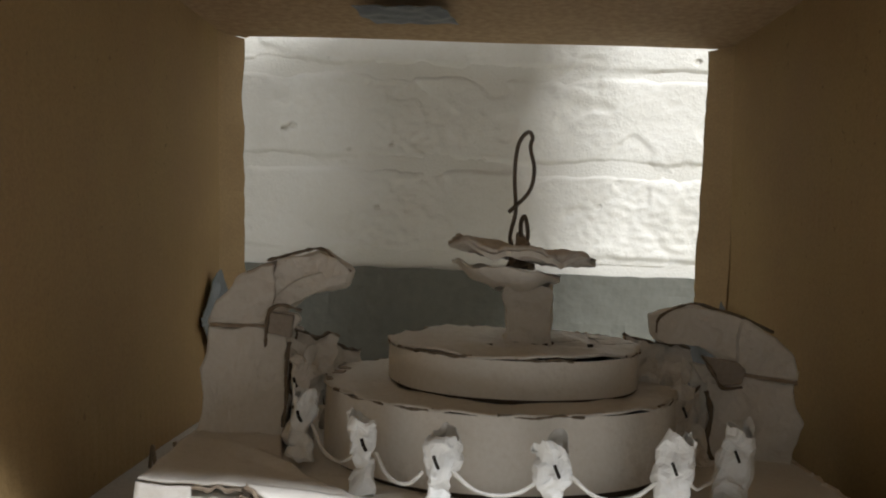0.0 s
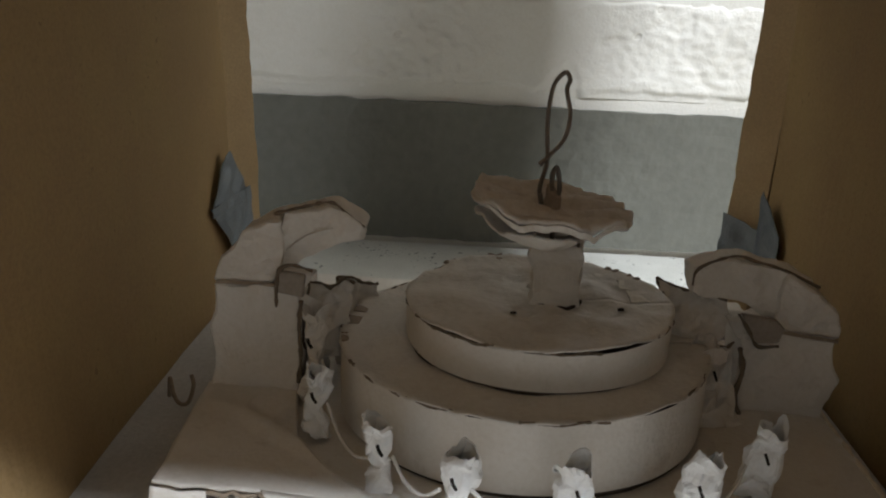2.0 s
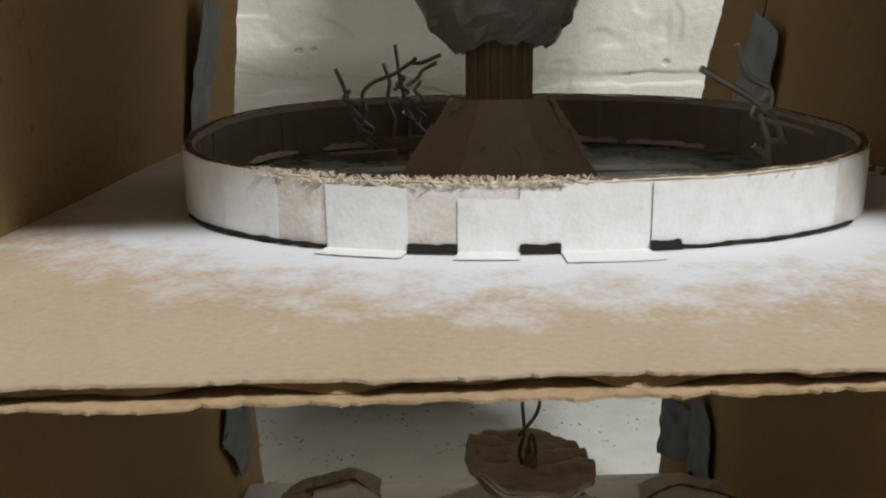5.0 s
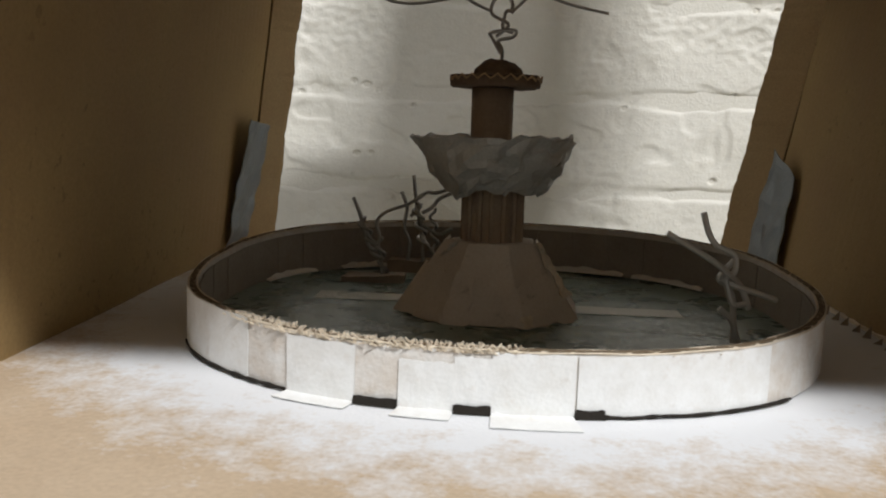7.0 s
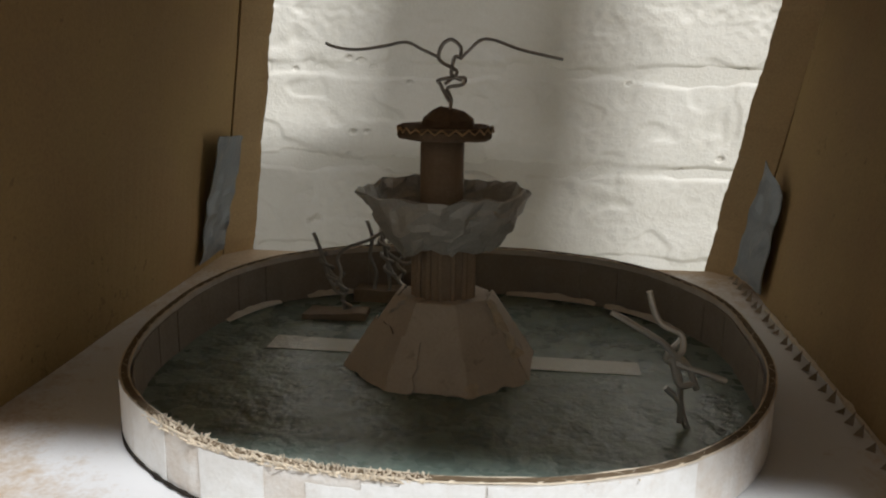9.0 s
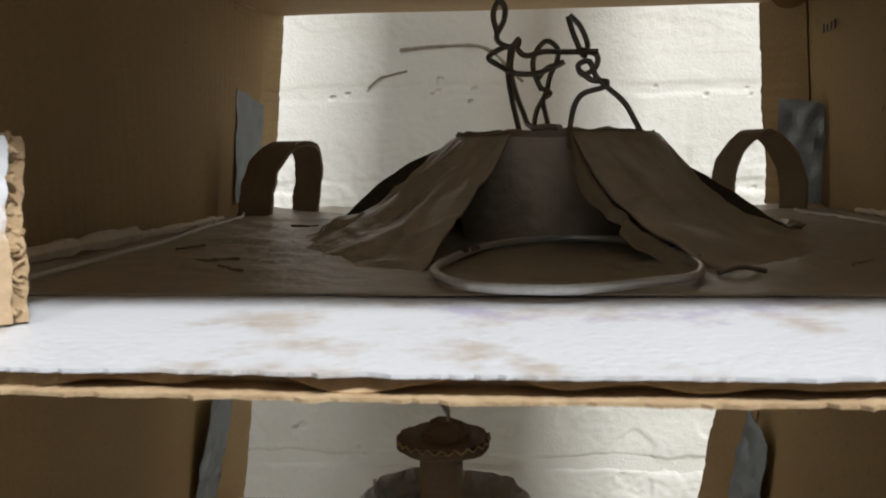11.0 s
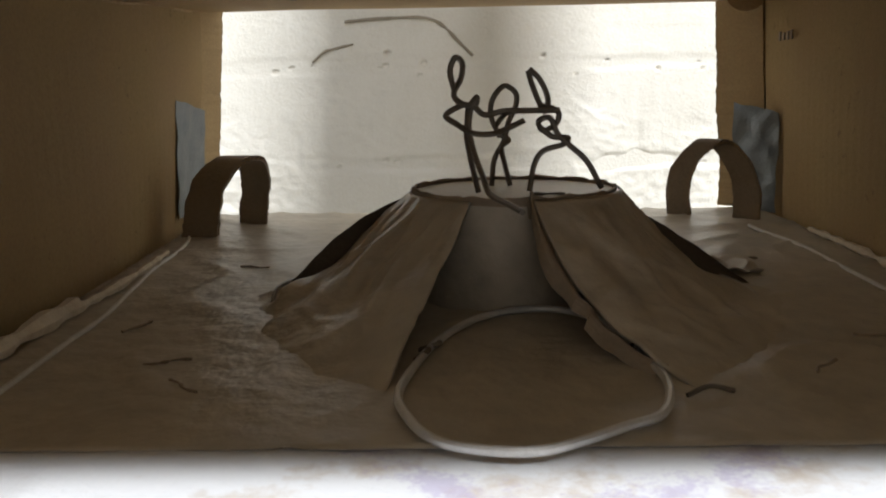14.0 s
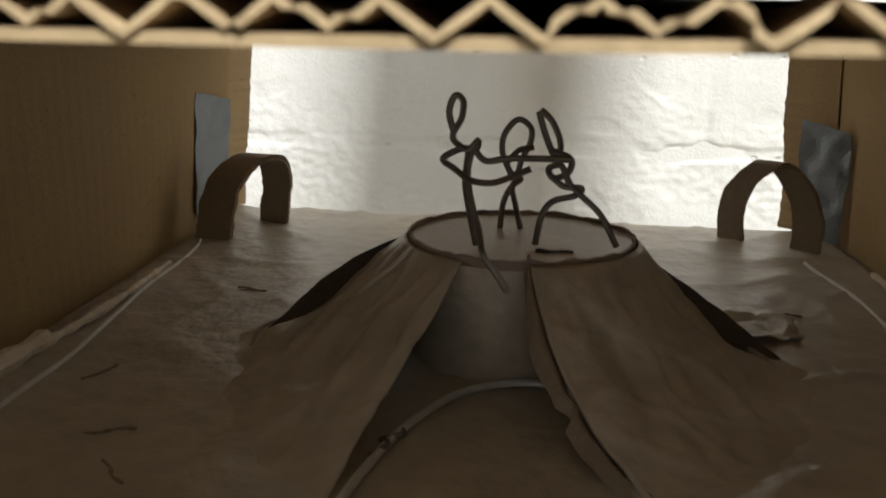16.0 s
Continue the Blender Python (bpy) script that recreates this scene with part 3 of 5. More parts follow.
def lid(cx, cy, r, z, seed, amp):
    def f(u, v):
        a = 2 * math.pi * u
        rr = r * v * (1 + 0.012 * noise.noise((math.cos(a) * 9, math.sin(a) * 9, seed)))
        p = V((cx + rr * math.cos(a), cy + rr * math.sin(a), z))
        p.z += amp * noise.noise((p.x * 60, p.y * 60, seed)) + amp * 0.9 * max(0.0, 0.75 - 3.2 * abs(noise.noise((p.x * 34, p.y * 34, seed + 2)))) + 0.3 * amp * noise.noise((p.x * 240, p.y * 240, seed)) + (0.0009 * noise.noise((math.cos(a) * 14, math.sin(a) * 14, seed + 4)) * v ** 10)
        return p
    return f
part("lid", sheet(lid(0.0252, 0.302, 0.0631, 0.0428, 1.0, 0.0009), 96, 30, 0.0008), card_grey, lower, smooth=True)
upper = part("upper_tier", lathe([(0.0446, 0.0448), (0.0448, 0.052), (0.0446, 0.0568)], (0.0298, 0.2995), 80, 0.0006, 0.03, cap=False), white_paper, fountain, smooth=True)
part("lid", sheet(lid(0.0298, 0.2995, 0.0451, 0.0572, 7.0, 0.0020), 96, 30, 0.0008), card_grey, upper, smooth=True)
# dark rings put the contact shade under each tier into the colour
part("torn_foot", lathe([(0.0437, 0.0425), (0.0443, 0.0452)], (0.0298, 0.2995), 64, 0.0004, 0.006), shade_card, upper, "torn lower edge with contact shade painted in")
part("torn_foot", lathe([(0.0612, P - 0.001), (0.0619, P + 0.0024)], (0.0252, 0.302), 80, 0.0005, 0.006), shade_card, lower, "torn lower edge with contact shade painted in")
for tier, cx, cy, r, z in ((lower, 0.0252, 0.302, 0.0626, 0.0430), (upper, 0.0298, 0.2995, 0.0447, 0.0574)):
    for k in range(9):
        a0 = k * 0.70 + 0.25 * math.sin(k * 5.1)
        n = 6 + k % 3
        pts = [(cx + (r + 0.0003 * math.sin(k + i * 2.3)) * math.cos(a0 + 0.07 * i), cy + (r + 0.0003 * math.sin(k + i * 2.3)) * math.sin(a0 + 0.07 * i), z + 0.0003 * math.sin(i * 1.7 + k)) for i in range(n)]
        part("torn_rim", tube(pts, 0.00045, 5, 4, wob=0.9), rim_dark, tier, "brown torn rim")
# loose curls of card along both rims
for k, (a, r, z, tier) in enumerate(((2.9, 0.0585, 0.043, lower), (3.1, 0.0585, 0.043, lower), (3.35, 0.0590, 0.043, lower), (0.35, 0.0580, 0.043, lower), (0.7, 0.0575, 0.043, lower), (2.35, 0.0425, 0.0575, upper), (1.9, 0.0430, 0.0575, upper), (0.62, 0.0415, 0.0575, upper), (0.85, 0.0415, 0.0575, upper))):
    cx, cy = (0.0252, 0.302) if tier is lower else (0.0298, 0.2995)
    def f(u, v, a=a, r=r, z=z, cx=cx, cy=cy):
        b = a + 0.12 * (u - 0.5)
        rr = r - 0.0015 + 0.005 * v
        return V((cx + rr * math.cos(b), cy + rr * math.sin(b), z + 0.0002 + 0.0010 * v * v * (0.5 + 0.5 * math.sin(u * 7 + a))))
    part("curled_edge", sheet(f, 6, 4, 0.0005), kraft_dark, tier)
part("stem", sheet(rough(lambda u, v: V((0.0345 + 0.0078 * max(-1, min(1, 1.5 * math.cos(2 * math.pi * u))), 0.3005 + 0.0075 * max(-1, min(1, 1.5 * math.sin(2 * math.pi * u))), 0.0572 + 0.022 * v)), 0.0022, 0.007), 48, 14, 0.0006), white_paper, fountain, "folded paper stem")
dish_mat = material("stained_crumpled_paper", (0.69, 0.63, 0.56), (0.53, 0.47, 0.40), 0.7, big=0.006, fine=0.0012, bump=0.35, mix=0.8)
def dish(u, v):
    a = 2 * math.pi * u
    r = 0.0005 + v * (0.0262 + 0.0016 * noise.noise((math.cos(a) * 3, math.sin(a) * 3, 2)) + 0.0006 * noise.noise((math.cos(a) * 9, math.sin(a) * 9, 5)))
    x, y = r * math.cos(a), 1.12 * r * math.sin(a)
    # long soft folds running across the plate, sharper creases between them
    folds = abs(noise.noise((x * 34 + y * 12, y * 105 - x * 22, 6)))
    z = 0.0860 + 0.0030 * v ** 1.5 - 0.0032 * math.cos(a) * v + 0.0016 * v * noise.noise((math.cos(a) * 2.2, math.sin(a) * 2.2, v * 1.2)) - 0.0052 * (0.5 - folds) * min(1, v * 3) + 0.0026
    z += 0.0008 * noise.noise((x * 160, y * 260, 1)) + 0.0005 * noise.noise((x * 500, y * 500, 1))
    return V((0.032 + x, 0.303 + y, z))
part("dish", sheet(dish, 120, 28, 0.0016), dish_mat, fountain, "crumpled stained paper dish", smooth=True)
part("dish_lip", sheet(lambda u, v: dish(0.60 + 0.30 * u, 1) + V((0, -0.0004 * v, -0.0024 * v * math.sin(math.pi * u) ** 0.5 * (0.8 + 0.4 * noise.noise((u * 9, 1, 0))) - 0.0006)), 30, 4, 0.0005), white_paper, fountain, "white paper lip under the dish")
def dish_under(u, v):
    a = 2 * math.pi * u
    r = 0.0085 + (0.0115 + 0.0050 * math.cos(a - 3.4) + 0.0015 * math.sin(a * 3)) * v
    return V((0.0315 + r * math.cos(a), 0.302 + r * math.sin(a), 0.0765 + 0.0068 * v - 0.0025 * math.cos(a) * v))
part("folded_collar", sheet(rough(dish_under, 0.0024, 0.008), 60, 10, 0.0006), white_paper, fountain, "creased paper under the dish")
def twist(u, v):
    a = 2 * math.pi * u + 2.5 * v
    r = 0.0052 * (1 - 0.8 * v)
    return V((0.0315 + r * math.cos(a), 0.299 + r * math.sin(a), 0.0845 + 0.013 * v))
part("paper_twist", sheet(rough(twist, 0.0022, 0.005), 16, 6, 0.0006), card_brown, fountain, "brown twisted paper round the wire")
# dark line gives the torn hole its shade by colour
part("torn_hole", tube([(0.0258 + 0.0008 * math.sin(k * 3), 0.2935, 0.0578) if k == 0 else (0.0345 + 0.0098 * math.cos(2.6 + k * 0.52), 0.3005 + 0.0092 * math.sin(2.6 + k * 0.52), 0.0577 + 0.0005 * math.sin(k * 2.3)) for k in range(8)], 0.0007, 5, 5, wob=0.9), shade_card, fountain, "dark line painted as shade in the torn hole round the stem")
for k, (x, y) in enumerate(((0.0565, 0.2915), (0.0120, 0.3150), (0.0210, 0.2830))):
    part("speck", tube([(x - 0.0009, y, 0.0584), (x + 0.0009, y + 0.0003, 0.0584)], 0.0004 if k else 0.0006, 5, 3), shade_card, upper, "dark speck")
for k, (a, r) in enumerate(((0.15, 0.036), (0.45, 0.037), (0.80, 0.037), (1.15, 0.038))):
    cx, cy = 0.0298 + r * math.cos(a), 0.2995 + r * math.sin(a)
    f = quad((cx - 0.004, cy - 0.0055, 0.0586), (cx + 0.0042, cy - 0.003, 0.0580), (cx + 0.0035, cy + 0.005, 0.0582), (cx - 0.0045, cy + 0.004, 0.0590))
    part("paper_patch", sheet(rough(f, 0.0008, 0.004, k), 6, 6, 0.0003), white_paper, upper, "creased paper patch")
W1 = 0.298
part("wire_loop", tube([(0.0335, W1, 0.058), (0.0325, W1, 0.083), (0.0275, W1 + 0.002, 0.094), (0.0290, W1, 0.105), (0.0282, W1, 0.118), (0.0292, W1, 0.129), (0.0325, W1, 0.1335), (0.0342, W1, 0.1315), (0.0335, W1, 0.128), (0.0352, W1, 0.120), (0.0335, W1, 0.112), (0.0265, W1 - 0.002, 0.1045)], 0.00075), wire_mat, fountain)
part("wire_twist", tube([(0.0330, W1 - 0.001, 0.070), (0.0320, W1, 0.090), (0.0310, W1, 0.100), (0.0325, W1 + 0.001, 0.103), (0.0335, W1, 0.095), (0.0290, W1, 0.090), (0.0275, W1, 0.0945)], 0.0008), wire_mat, fountain)


def crumple(bm, amp, size):
    """Cuts the faces up and buckles them like handled paper."""
    bmesh.ops.triangulate(bm, faces=list(bm.faces))
    for n in range(3):
        bmesh.ops.subdivide_edges(bm, edges=[e for e in bm.edges if e.calc_length() > 0.003], cuts=1)
        bmesh.ops.triangulate(bm, faces=list(bm.faces))
    for v in bm.verts:
        q = v.co / size
        v.co += amp * noise.noise_vector(q) + 0.35 * amp * noise.noise_vector(q * 3.1)
    return bm


def tower(base, body, cap, arm, y, depth, fold, label):
    ob = thing("paper_tower", base, label, "paper model", "paper towers beside the fountain")
    part("body", crumple(prism(body, depth, y), 0.0026, 0.014), white_paper, ob)
    part("curved_cap", crumple(prism(cap, depth * 0.75, y + 0.001), 0.0020, 0.011), white_paper, ob)
    part("arm", crumple(prism(arm, depth * 0.6, y + 0.0035), 0.0018, 0.010), white_paper, ob)
    x0, x1 = cap[0][0], cap[-1][0]
    part("crease", sheet(quad((x0 - 0.0002, y - 0.0002, cap[0][1] - 0.0002), (x1 + 0.0002, y - 0.0002, cap[-1][1] - 0.0002), (x1 + 0.0002, y - 0.0003, cap[-1][1] + 0.0012), (x0 - 0.0002, y - 0.0003, cap[0][1] + 0.0010)), 8, 3, 0.0003), card_brown, ob, "brown stained crease")
    part("side_tab", prism(fold, 0.004, y - 0.0006, 0.0004), card_grey, ob)
    return ob


tower_a = tower((-0.065, 0.30, P), [(-0.083, 0.018), (-0.078, 0.0605), (-0.062, 0.0605), (-0.0495, 0.0590), (-0.0500, 0.0215), (-0.068, 0.0235), (-0.079, 0.0205)],
      [(-0.0775, 0.0605), (-0.0765, 0.069), (-0.0685, 0.0778), (-0.0600, 0.0832), (-0.0560, 0.0838), (-0.0555, 0.0700), (-0.0560, 0.0605)],
      [(-0.0570, 0.0836), (-0.0490, 0.0868), (-0.0400, 0.0885), (-0.0345, 0.0850), (-0.0290, 0.0810), (-0.0305, 0.0765), (-0.0400, 0.0745), (-0.0480, 0.0705), (-0.0548, 0.0640), (-0.0575, 0.0640)], 0.289, 0.024,
      [(-0.0560, 0.0590), (-0.0560, 0.0665), (-0.0470, 0.0660), (-0.0455, 0.0640), (-0.0500, 0.0580)], "white card tower with a curved arm, standing beside the fountain")
part("pencil_line", tube([(-0.0550, 0.2924, 0.0722), (-0.0480, 0.2924, 0.0775), (-0.0395, 0.2924, 0.0805), (-0.0345, 0.2924, 0.0810)], 0.0003, 5), card_grey, tower_a, "drawn pencil line")
tower_b = tower((0.117, 0.32, P), [(0.1020, 0.015), (0.1320, 0.013), (0.1365, 0.0300), (0.1340, 0.0455), (0.1160, 0.0480), (0.0995, 0.0480), (0.1030, 0.0330)],
      [(0.1345, 0.0455), (0.1325, 0.0560), (0.1265, 0.0635), (0.1150, 0.0685), (0.1132, 0.0600), (0.1125, 0.0480)],
      [(0.1160, 0.0683), (0.1040, 0.0715), (0.0960, 0.0730), (0.0850, 0.0680), (0.0830, 0.0690), (0.0835, 0.0600), (0.0880, 0.0590), (0.0985, 0.0585), (0.1080, 0.0535), (0.1150, 0.0500)], 0.306, 0.022,
      [(0.0955, 0.0520), (0.1130, 0.0490), (0.1130, 0.0430), (0.1000, 0.0450)], "white card tower with a hooked arm, standing beside the fountain")
# dark torn rims on the caps
for ob, line in ((tower_a, [(-0.0590, 0.0842), (-0.0490, 0.0872), (-0.0400, 0.0890), (-0.0345, 0.0852), (-0.0290, 0.0812)]), (tower_b, [(0.1265, 0.0637), (0.1150, 0.0688), (0.1040, 0.0718), (0.0960, 0.0733), (0.0850, 0.0683), (0.0835, 0.0620)])):
    y = 0.2925 if ob is tower_a else 0.3095
    part("torn_rim", tube([(x, y + 0.0006, z) for x, z in line], 0.0006, 6, 6, wob=0.9), rim_dark, ob, "dark torn rim")


# shade of the recesses where the card is folded in, put on as grey pieces
part("recess_shade", prism([(0.1000, 0.0545), (0.1120, 0.0530), (0.1150, 0.0500), (0.1135, 0.0450), (0.1060, 0.0440), (0.1030, 0.0480)], 0.003, 0.3035, 0.0004), inner_card, tower_b, "grey piece painted as shade inside the folded card")
part("recess_edge", tube([(0.0985, 0.3030, 0.0550), (0.1030, 0.3030, 0.0485), (0.1065, 0.3030, 0.0435), (0.1135, 0.3030, 0.0440)], 0.0007, 6, 6, wob=0.8), rim_dark, tower_b, "dark torn edge")
part("side_edge", tube([(0.1010, 0.3040, 0.0420), (0.1030, 0.3040, 0.0330), (0.1015, 0.3040, 0.0235), (0.1040, 0.3035, 0.0170)], 0.0009, 6, 6, wob=0.9), rim_dark, tower_b, "dark torn edge")
part("recess_shade", prism([(-0.0570, 0.0590), (-0.0565, 0.0665), (-0.0475, 0.0655), (-0.0485, 0.0575)], 0.003, 0.2868, 0.0004), inner_card, tower_a, "grey piece painted as shade inside the folded card")
part("recess_edge", tube([(-0.0572, 0.2865, 0.0540), (-0.0570, 0.2865, 0.0610), (-0.0560, 0.2865, 0.0668), (-0.0520, 0.2865, 0.0690), (-0.0450, 0.2870, 0.0672)], 0.0006, 6, 6, wob=0.8), rim_dark, tower_a, "dark torn edge")
part("side_edge", tube([(-0.0492, 0.2880, 0.0560), (-0.0500, 0.2880, 0.0460), (-0.0495, 0.2880, 0.0360), (-0.0505, 0.2880, 0.0260)], 0.0007, 6, 6, wob=0.9), rim_dark, tower_a, "dark torn edge")


def bollard(x, y, z0, h, w, turn, seed, mat=tissue):
    ob = thing("paper_bollard", (x, y, z0), "crumpled white tissue bollard with an open top" if mat is tissue else "crumpled grey paper roll standing on the platform", "paper bollard", "tissue bollards")
    def f(u, v):
        a = 2 * math.pi * u
        r = w * (0.66 + 0.10 * v + 0.13 * math.sin(v * 6 + seed) - 0.16 * math.exp(-((v - 0.42) / 0.16) ** 2))
        p = V((r * math.cos(a), 0.72 * r * math.sin(a), (h - 0.0028) * v))
        p += 0.0026 * noise.noise_vector(p / 0.0060 + V((seed, seed, 0))) + 0.0012 * noise.noise_vector(p / 0.0024 + V((0, seed, 0)))
        p.z += (0.0015 * math.cos(2 * a + seed) + 0.0014 * noise.noise((math.cos(a) * 3, math.sin(a) * 3, seed))) * v ** 6
        p.z = max(p.z, 0)
        p.rotate(Euler((0, radians(turn), 0)))
        return V((x, y, z0)) + p
    part("body", sheet(f, 30, 18, 0.0004), mat, ob)
    hole = V((x, y - 0.75 * w * 0.9, z0 + h * 0.62))
    # slit drawn as a near-black tube, its inner shade put into the colour
    part("slit", tube([hole + V((-0.0006, -0.0006, 0.0016)), hole + V((0.0, -0.0012, 0)), hole + V((0.0008, -0.0006, -0.0018))], 0.0005, 6, 4), dark, ob, "dark slit in the paper")
    return ob


B = [(-0.0390, 0.263, 0.0210, 0.0250, 0.0056, 1, 1.0), (-0.0155, 0.239, 0.0190, 0.0245, 0.0050, -4, 2.0), (0.0058, 0.227, 0.0182, 0.0245, 0.0060, 6, 3.0), (0.0385, 0.227, 0.0178, 0.0235, 0.0062, -3, 4.0), (0.0710, 0.232, 0.0168, 0.0265, 0.0066, 5, 5.0), (0.0945, 0.253, 0.0162, 0.0260, 0.0072, 8, 6.0)]
for b in B:
    bollard(*b)
bollard(-0.0460, 0.290, 0.020, 0.036, 0.0060, 3, 7.5, white_paper)
bollard(0.0905, 0.298, 0.0175, 0.030, 0.0065, -4, 8.5, card_grey)
for k, (a, b) in enumerate(zip(B, B[1:])):
    p, q = V((a[0] + a[4] * 0.7, a[1] - 0.002, a[2] + 0.0125)), V((b[0] - b[4] * 0.6, b[1] - 0.002, b[2] + 0.0115))
    mid = (p + q) / 2 - V((0, 0.001, 0.0055 if k < 4 else 0.003))
    mid.z = max(mid.z, 0.021)
    tagged(part("string", tube([p, (p + mid) / 2 - V((0, 0, 0.0018)), mid, (q + mid) / 2 - V((0, 0, 0.0015)), q], 0.00055, 6, 6, wob=0.2), string_mat), "white string sagging between two tissue bollards", "string", "strings between bollards")

# torn card folded over the platform's corner
fold = thing("torn_card_cover", (-0.05, 0.22, P), "torn white card cover with an open ragged hole at its front", "card sheet")
def along(points, v):
    """The value at v on a broken line of (v, value)."""
    for (a, p), (b, q) in zip(points, points[1:]):
        if v <= b:
            return p + (q - p) * (v - a) / (b - a)
    return points[-1][1]
def cover(u, v):
    y = 0.2905 - 0.0630 * v
    x0, x1 = -0.0825 + 0.0048 * v, along(((0, -0.0515), (0.51, -0.0440), (0.72, -0.0330), (0.86, -0.0220), (1, -0.0120)), v)
    x = x0 + (x1 - x0) * u
    ridge_ = max(0.0, 1 - abs((x + 0.047) * 0.62 + (y - 0.2560) * 0.95 - 0.002) / 0.006) * (0.2 + 0.8 * u) * (1 - abs(u - 0.6))
    z = P + 0.0045 - 0.0030 * u ** 3 * v + 0.0030 * ridge_ + 0.0010 * noise.noise((x * 60, y * 55, 1)) + 0.0012 * max(0.0, 0.5 - 3 * abs(noise.noise((x * 38, y * 30, 6))))
    ragged = 0.0012 * noise.noise((x * 180, 0, 0)) * v ** 12
    return V((x, y + ragged, z))
part("sheet", sheet(cover, 46, 40, 0.0007), white_paper, fold, smooth=True)
def cover_front(u, v):
    top = cover(0.235 * u, 1)
    drop = 0.0165 - 0.0030 * u + 0.0015 * math.sin(u * 5)
    return V((top.x + 0.0010 * v * (2 * u - 1), top.y - 0.0012 * math.sin(v * 1.6) - 0.0006, top.z - 0.0004 - drop * v))
part("front_fold", sheet(cover_front, 10, 10, 0.0007), white_paper, fold, "front of the sheet folded down", smooth=True)
def cover_right(u, v):
    y = 0.2270 - 0.045 * v
    x0 = -0.0470 + 0.0300 * v + 0.0010 * noise.noise((y * 260, 3, 0))
    x1 = -0.0120 + 0.0300 * v
    z = P + 0.0045 - 0.0030 * u ** 3 + 0.0007 * noise.noise((u * 4, y * 80, 4)) + 0.0010 * (1 - u) ** 4
    return V((x0 + (x1 - x0) * u, y, z))
part("flap", sheet(cover_right, 16, 20, 0.0007), white_paper, fold, "flap beside the torn hole", smooth=True)
part("hole", sheet(rough(quad((-0.066, 0.165, 0.0045), (-0.018, 0.165, 0.0045), (-0.040, 0.234, 0.0105), (-0.066, 0.234, 0.0105)), 0.0012, 0.008), 16, 20, 0.0006), kraft_torn, fold, "bare corrugated inside")
for k, (x0, x1, r) in enumerate(((-0.0590, -0.0560, 0.0030), (-0.0515, -0.0440, 0.0042), (-0.0445, -0.0330, 0.0026))):
    part("flute", tube([(x0, 0.2290, 0.0120), (x0 * 0.7 + x1 * 0.3, 0.215, 0.0125), (x1, 0.190, 0.0115)], r, 10, 6, wob=0.25), tissue, fold, "rolled pale paper flute")
for k in range(3):
    pts = [cover_right(0, i / 9) + V((-0.0006 * k, 0, -0.0008 - 0.0010 * k + 0.0006 * math.sin(i * 2.2 + k * 2))) for i in range(10)]
    part("torn_edge", tube(pts, 0.0007, 6, 5, wob=0.8), card_brown if k != 1 else shade_card, fold, "dark torn edge of the card")
pts = [cover(0.235 + 0.30 * i / 8, 1) + V((0, -0.0004, -0.0008 + 0.0005 * math.sin(i * 2.6))) for i in range(9)]
part("torn_edge", tube(pts, 0.0006, 6, 5, wob=0.8), kraft_dark, fold, "brown torn edge of the card")
pts = [cover_front(i / 8, 1) + V((0, -0.0003, -0.0003)) for i in range(9)]
part("torn_edge", tube(pts, 0.0005, 6, 4, wob=0.7), kraft_dark, fold, "brown torn edge of the card")

# crumpled scraps behind and beside the fountain
def scrap(base, size, seed, mat, label, stretch=(1, 1, 0.6)):
    bm = bmesh.new()
    bmesh.ops.create_icosphere(bm, subdivisions=3, radius=1)
    for v in bm.verts:
        n = noise.noise(v.co * 1.9 + V((seed, 0, 0)))
        v.co *= 0.75 + 0.55 * n + 0.2 * noise.noise(v.co * 6 + V((seed, 0, 0)))
        v.co = V((v.co.x * stretch[0], v.co.y * stretch[1], max(v.co.z, -0.55) * stretch[2] + 0.3)) * size + V(base)
    return tagged(part("paper_scrap", bm, mat), label, "paper scrap", "paper scraps")


scrap((-0.040, 0.335, P), 0.010, 1.0, white_paper, "crumpled white paper scrap on the platform", (0.8, 1.3, 1.2))
scrap((-0.052, 0.315, P + 0.002), 0.008, 2.0, card_grey, "crumpled greyish paper scrap on the platform", (0.7, 0.7, 2.6))
scrap((0.085, 0.362, P), 0.008, 3.0, kraft_dark, "small dark crumpled paper scrap", (1.2, 1, 0.9))
scrap((0.098, 0.345, P), 0.012, 4.0, white_paper, "creased white paper scrap on the platform", (1.6, 1, 0.7))
tagged(part("bent_wire", tube([(-0.1085, 0.318, 0.0012), (-0.107, 0.316, 0.010), (-0.105, 0.314, 0.004), (-0.102, 0.312, 0.0015), (-0.099, 0.313, 0.002), (-0.0975, 0.315, 0.008), (-0.0985, 0.316, 0.012)], 0.0008), kraft_dark), "short curled dark wire lying on the white floor", "wire")
for k, (x, y, size, mat, st) in enumerate(((-0.036, 0.322, 0.009, card_grey, (0.8, 0.9, 2.0)), (-0.047, 0.302, 0.008, white_paper, (0.7, 0.8, 2.2)), (-0.030, 0.352, 0.008, white_paper, (1.3, 0.9, 0.8)), (0.074, 0.368, 0.009, white_paper, (1.4, 1.0, 0.8)), (0.094, 0.325, 0.008, card_grey, (0.9, 0.8, 1.8)), (0.106, 0.372, 0.010, white_paper, (1.5, 1.0, 0.6)), (0.088, 0.312, 0.007, white_paper, (0.9, 0.8, 2.0)))):
    scrap((x, y, P), size, 11.0 + 3.3 * k, mat, "crumpled %s paper scrap beside the fountain" % ("white" if mat is white_paper else "greyish"), st)

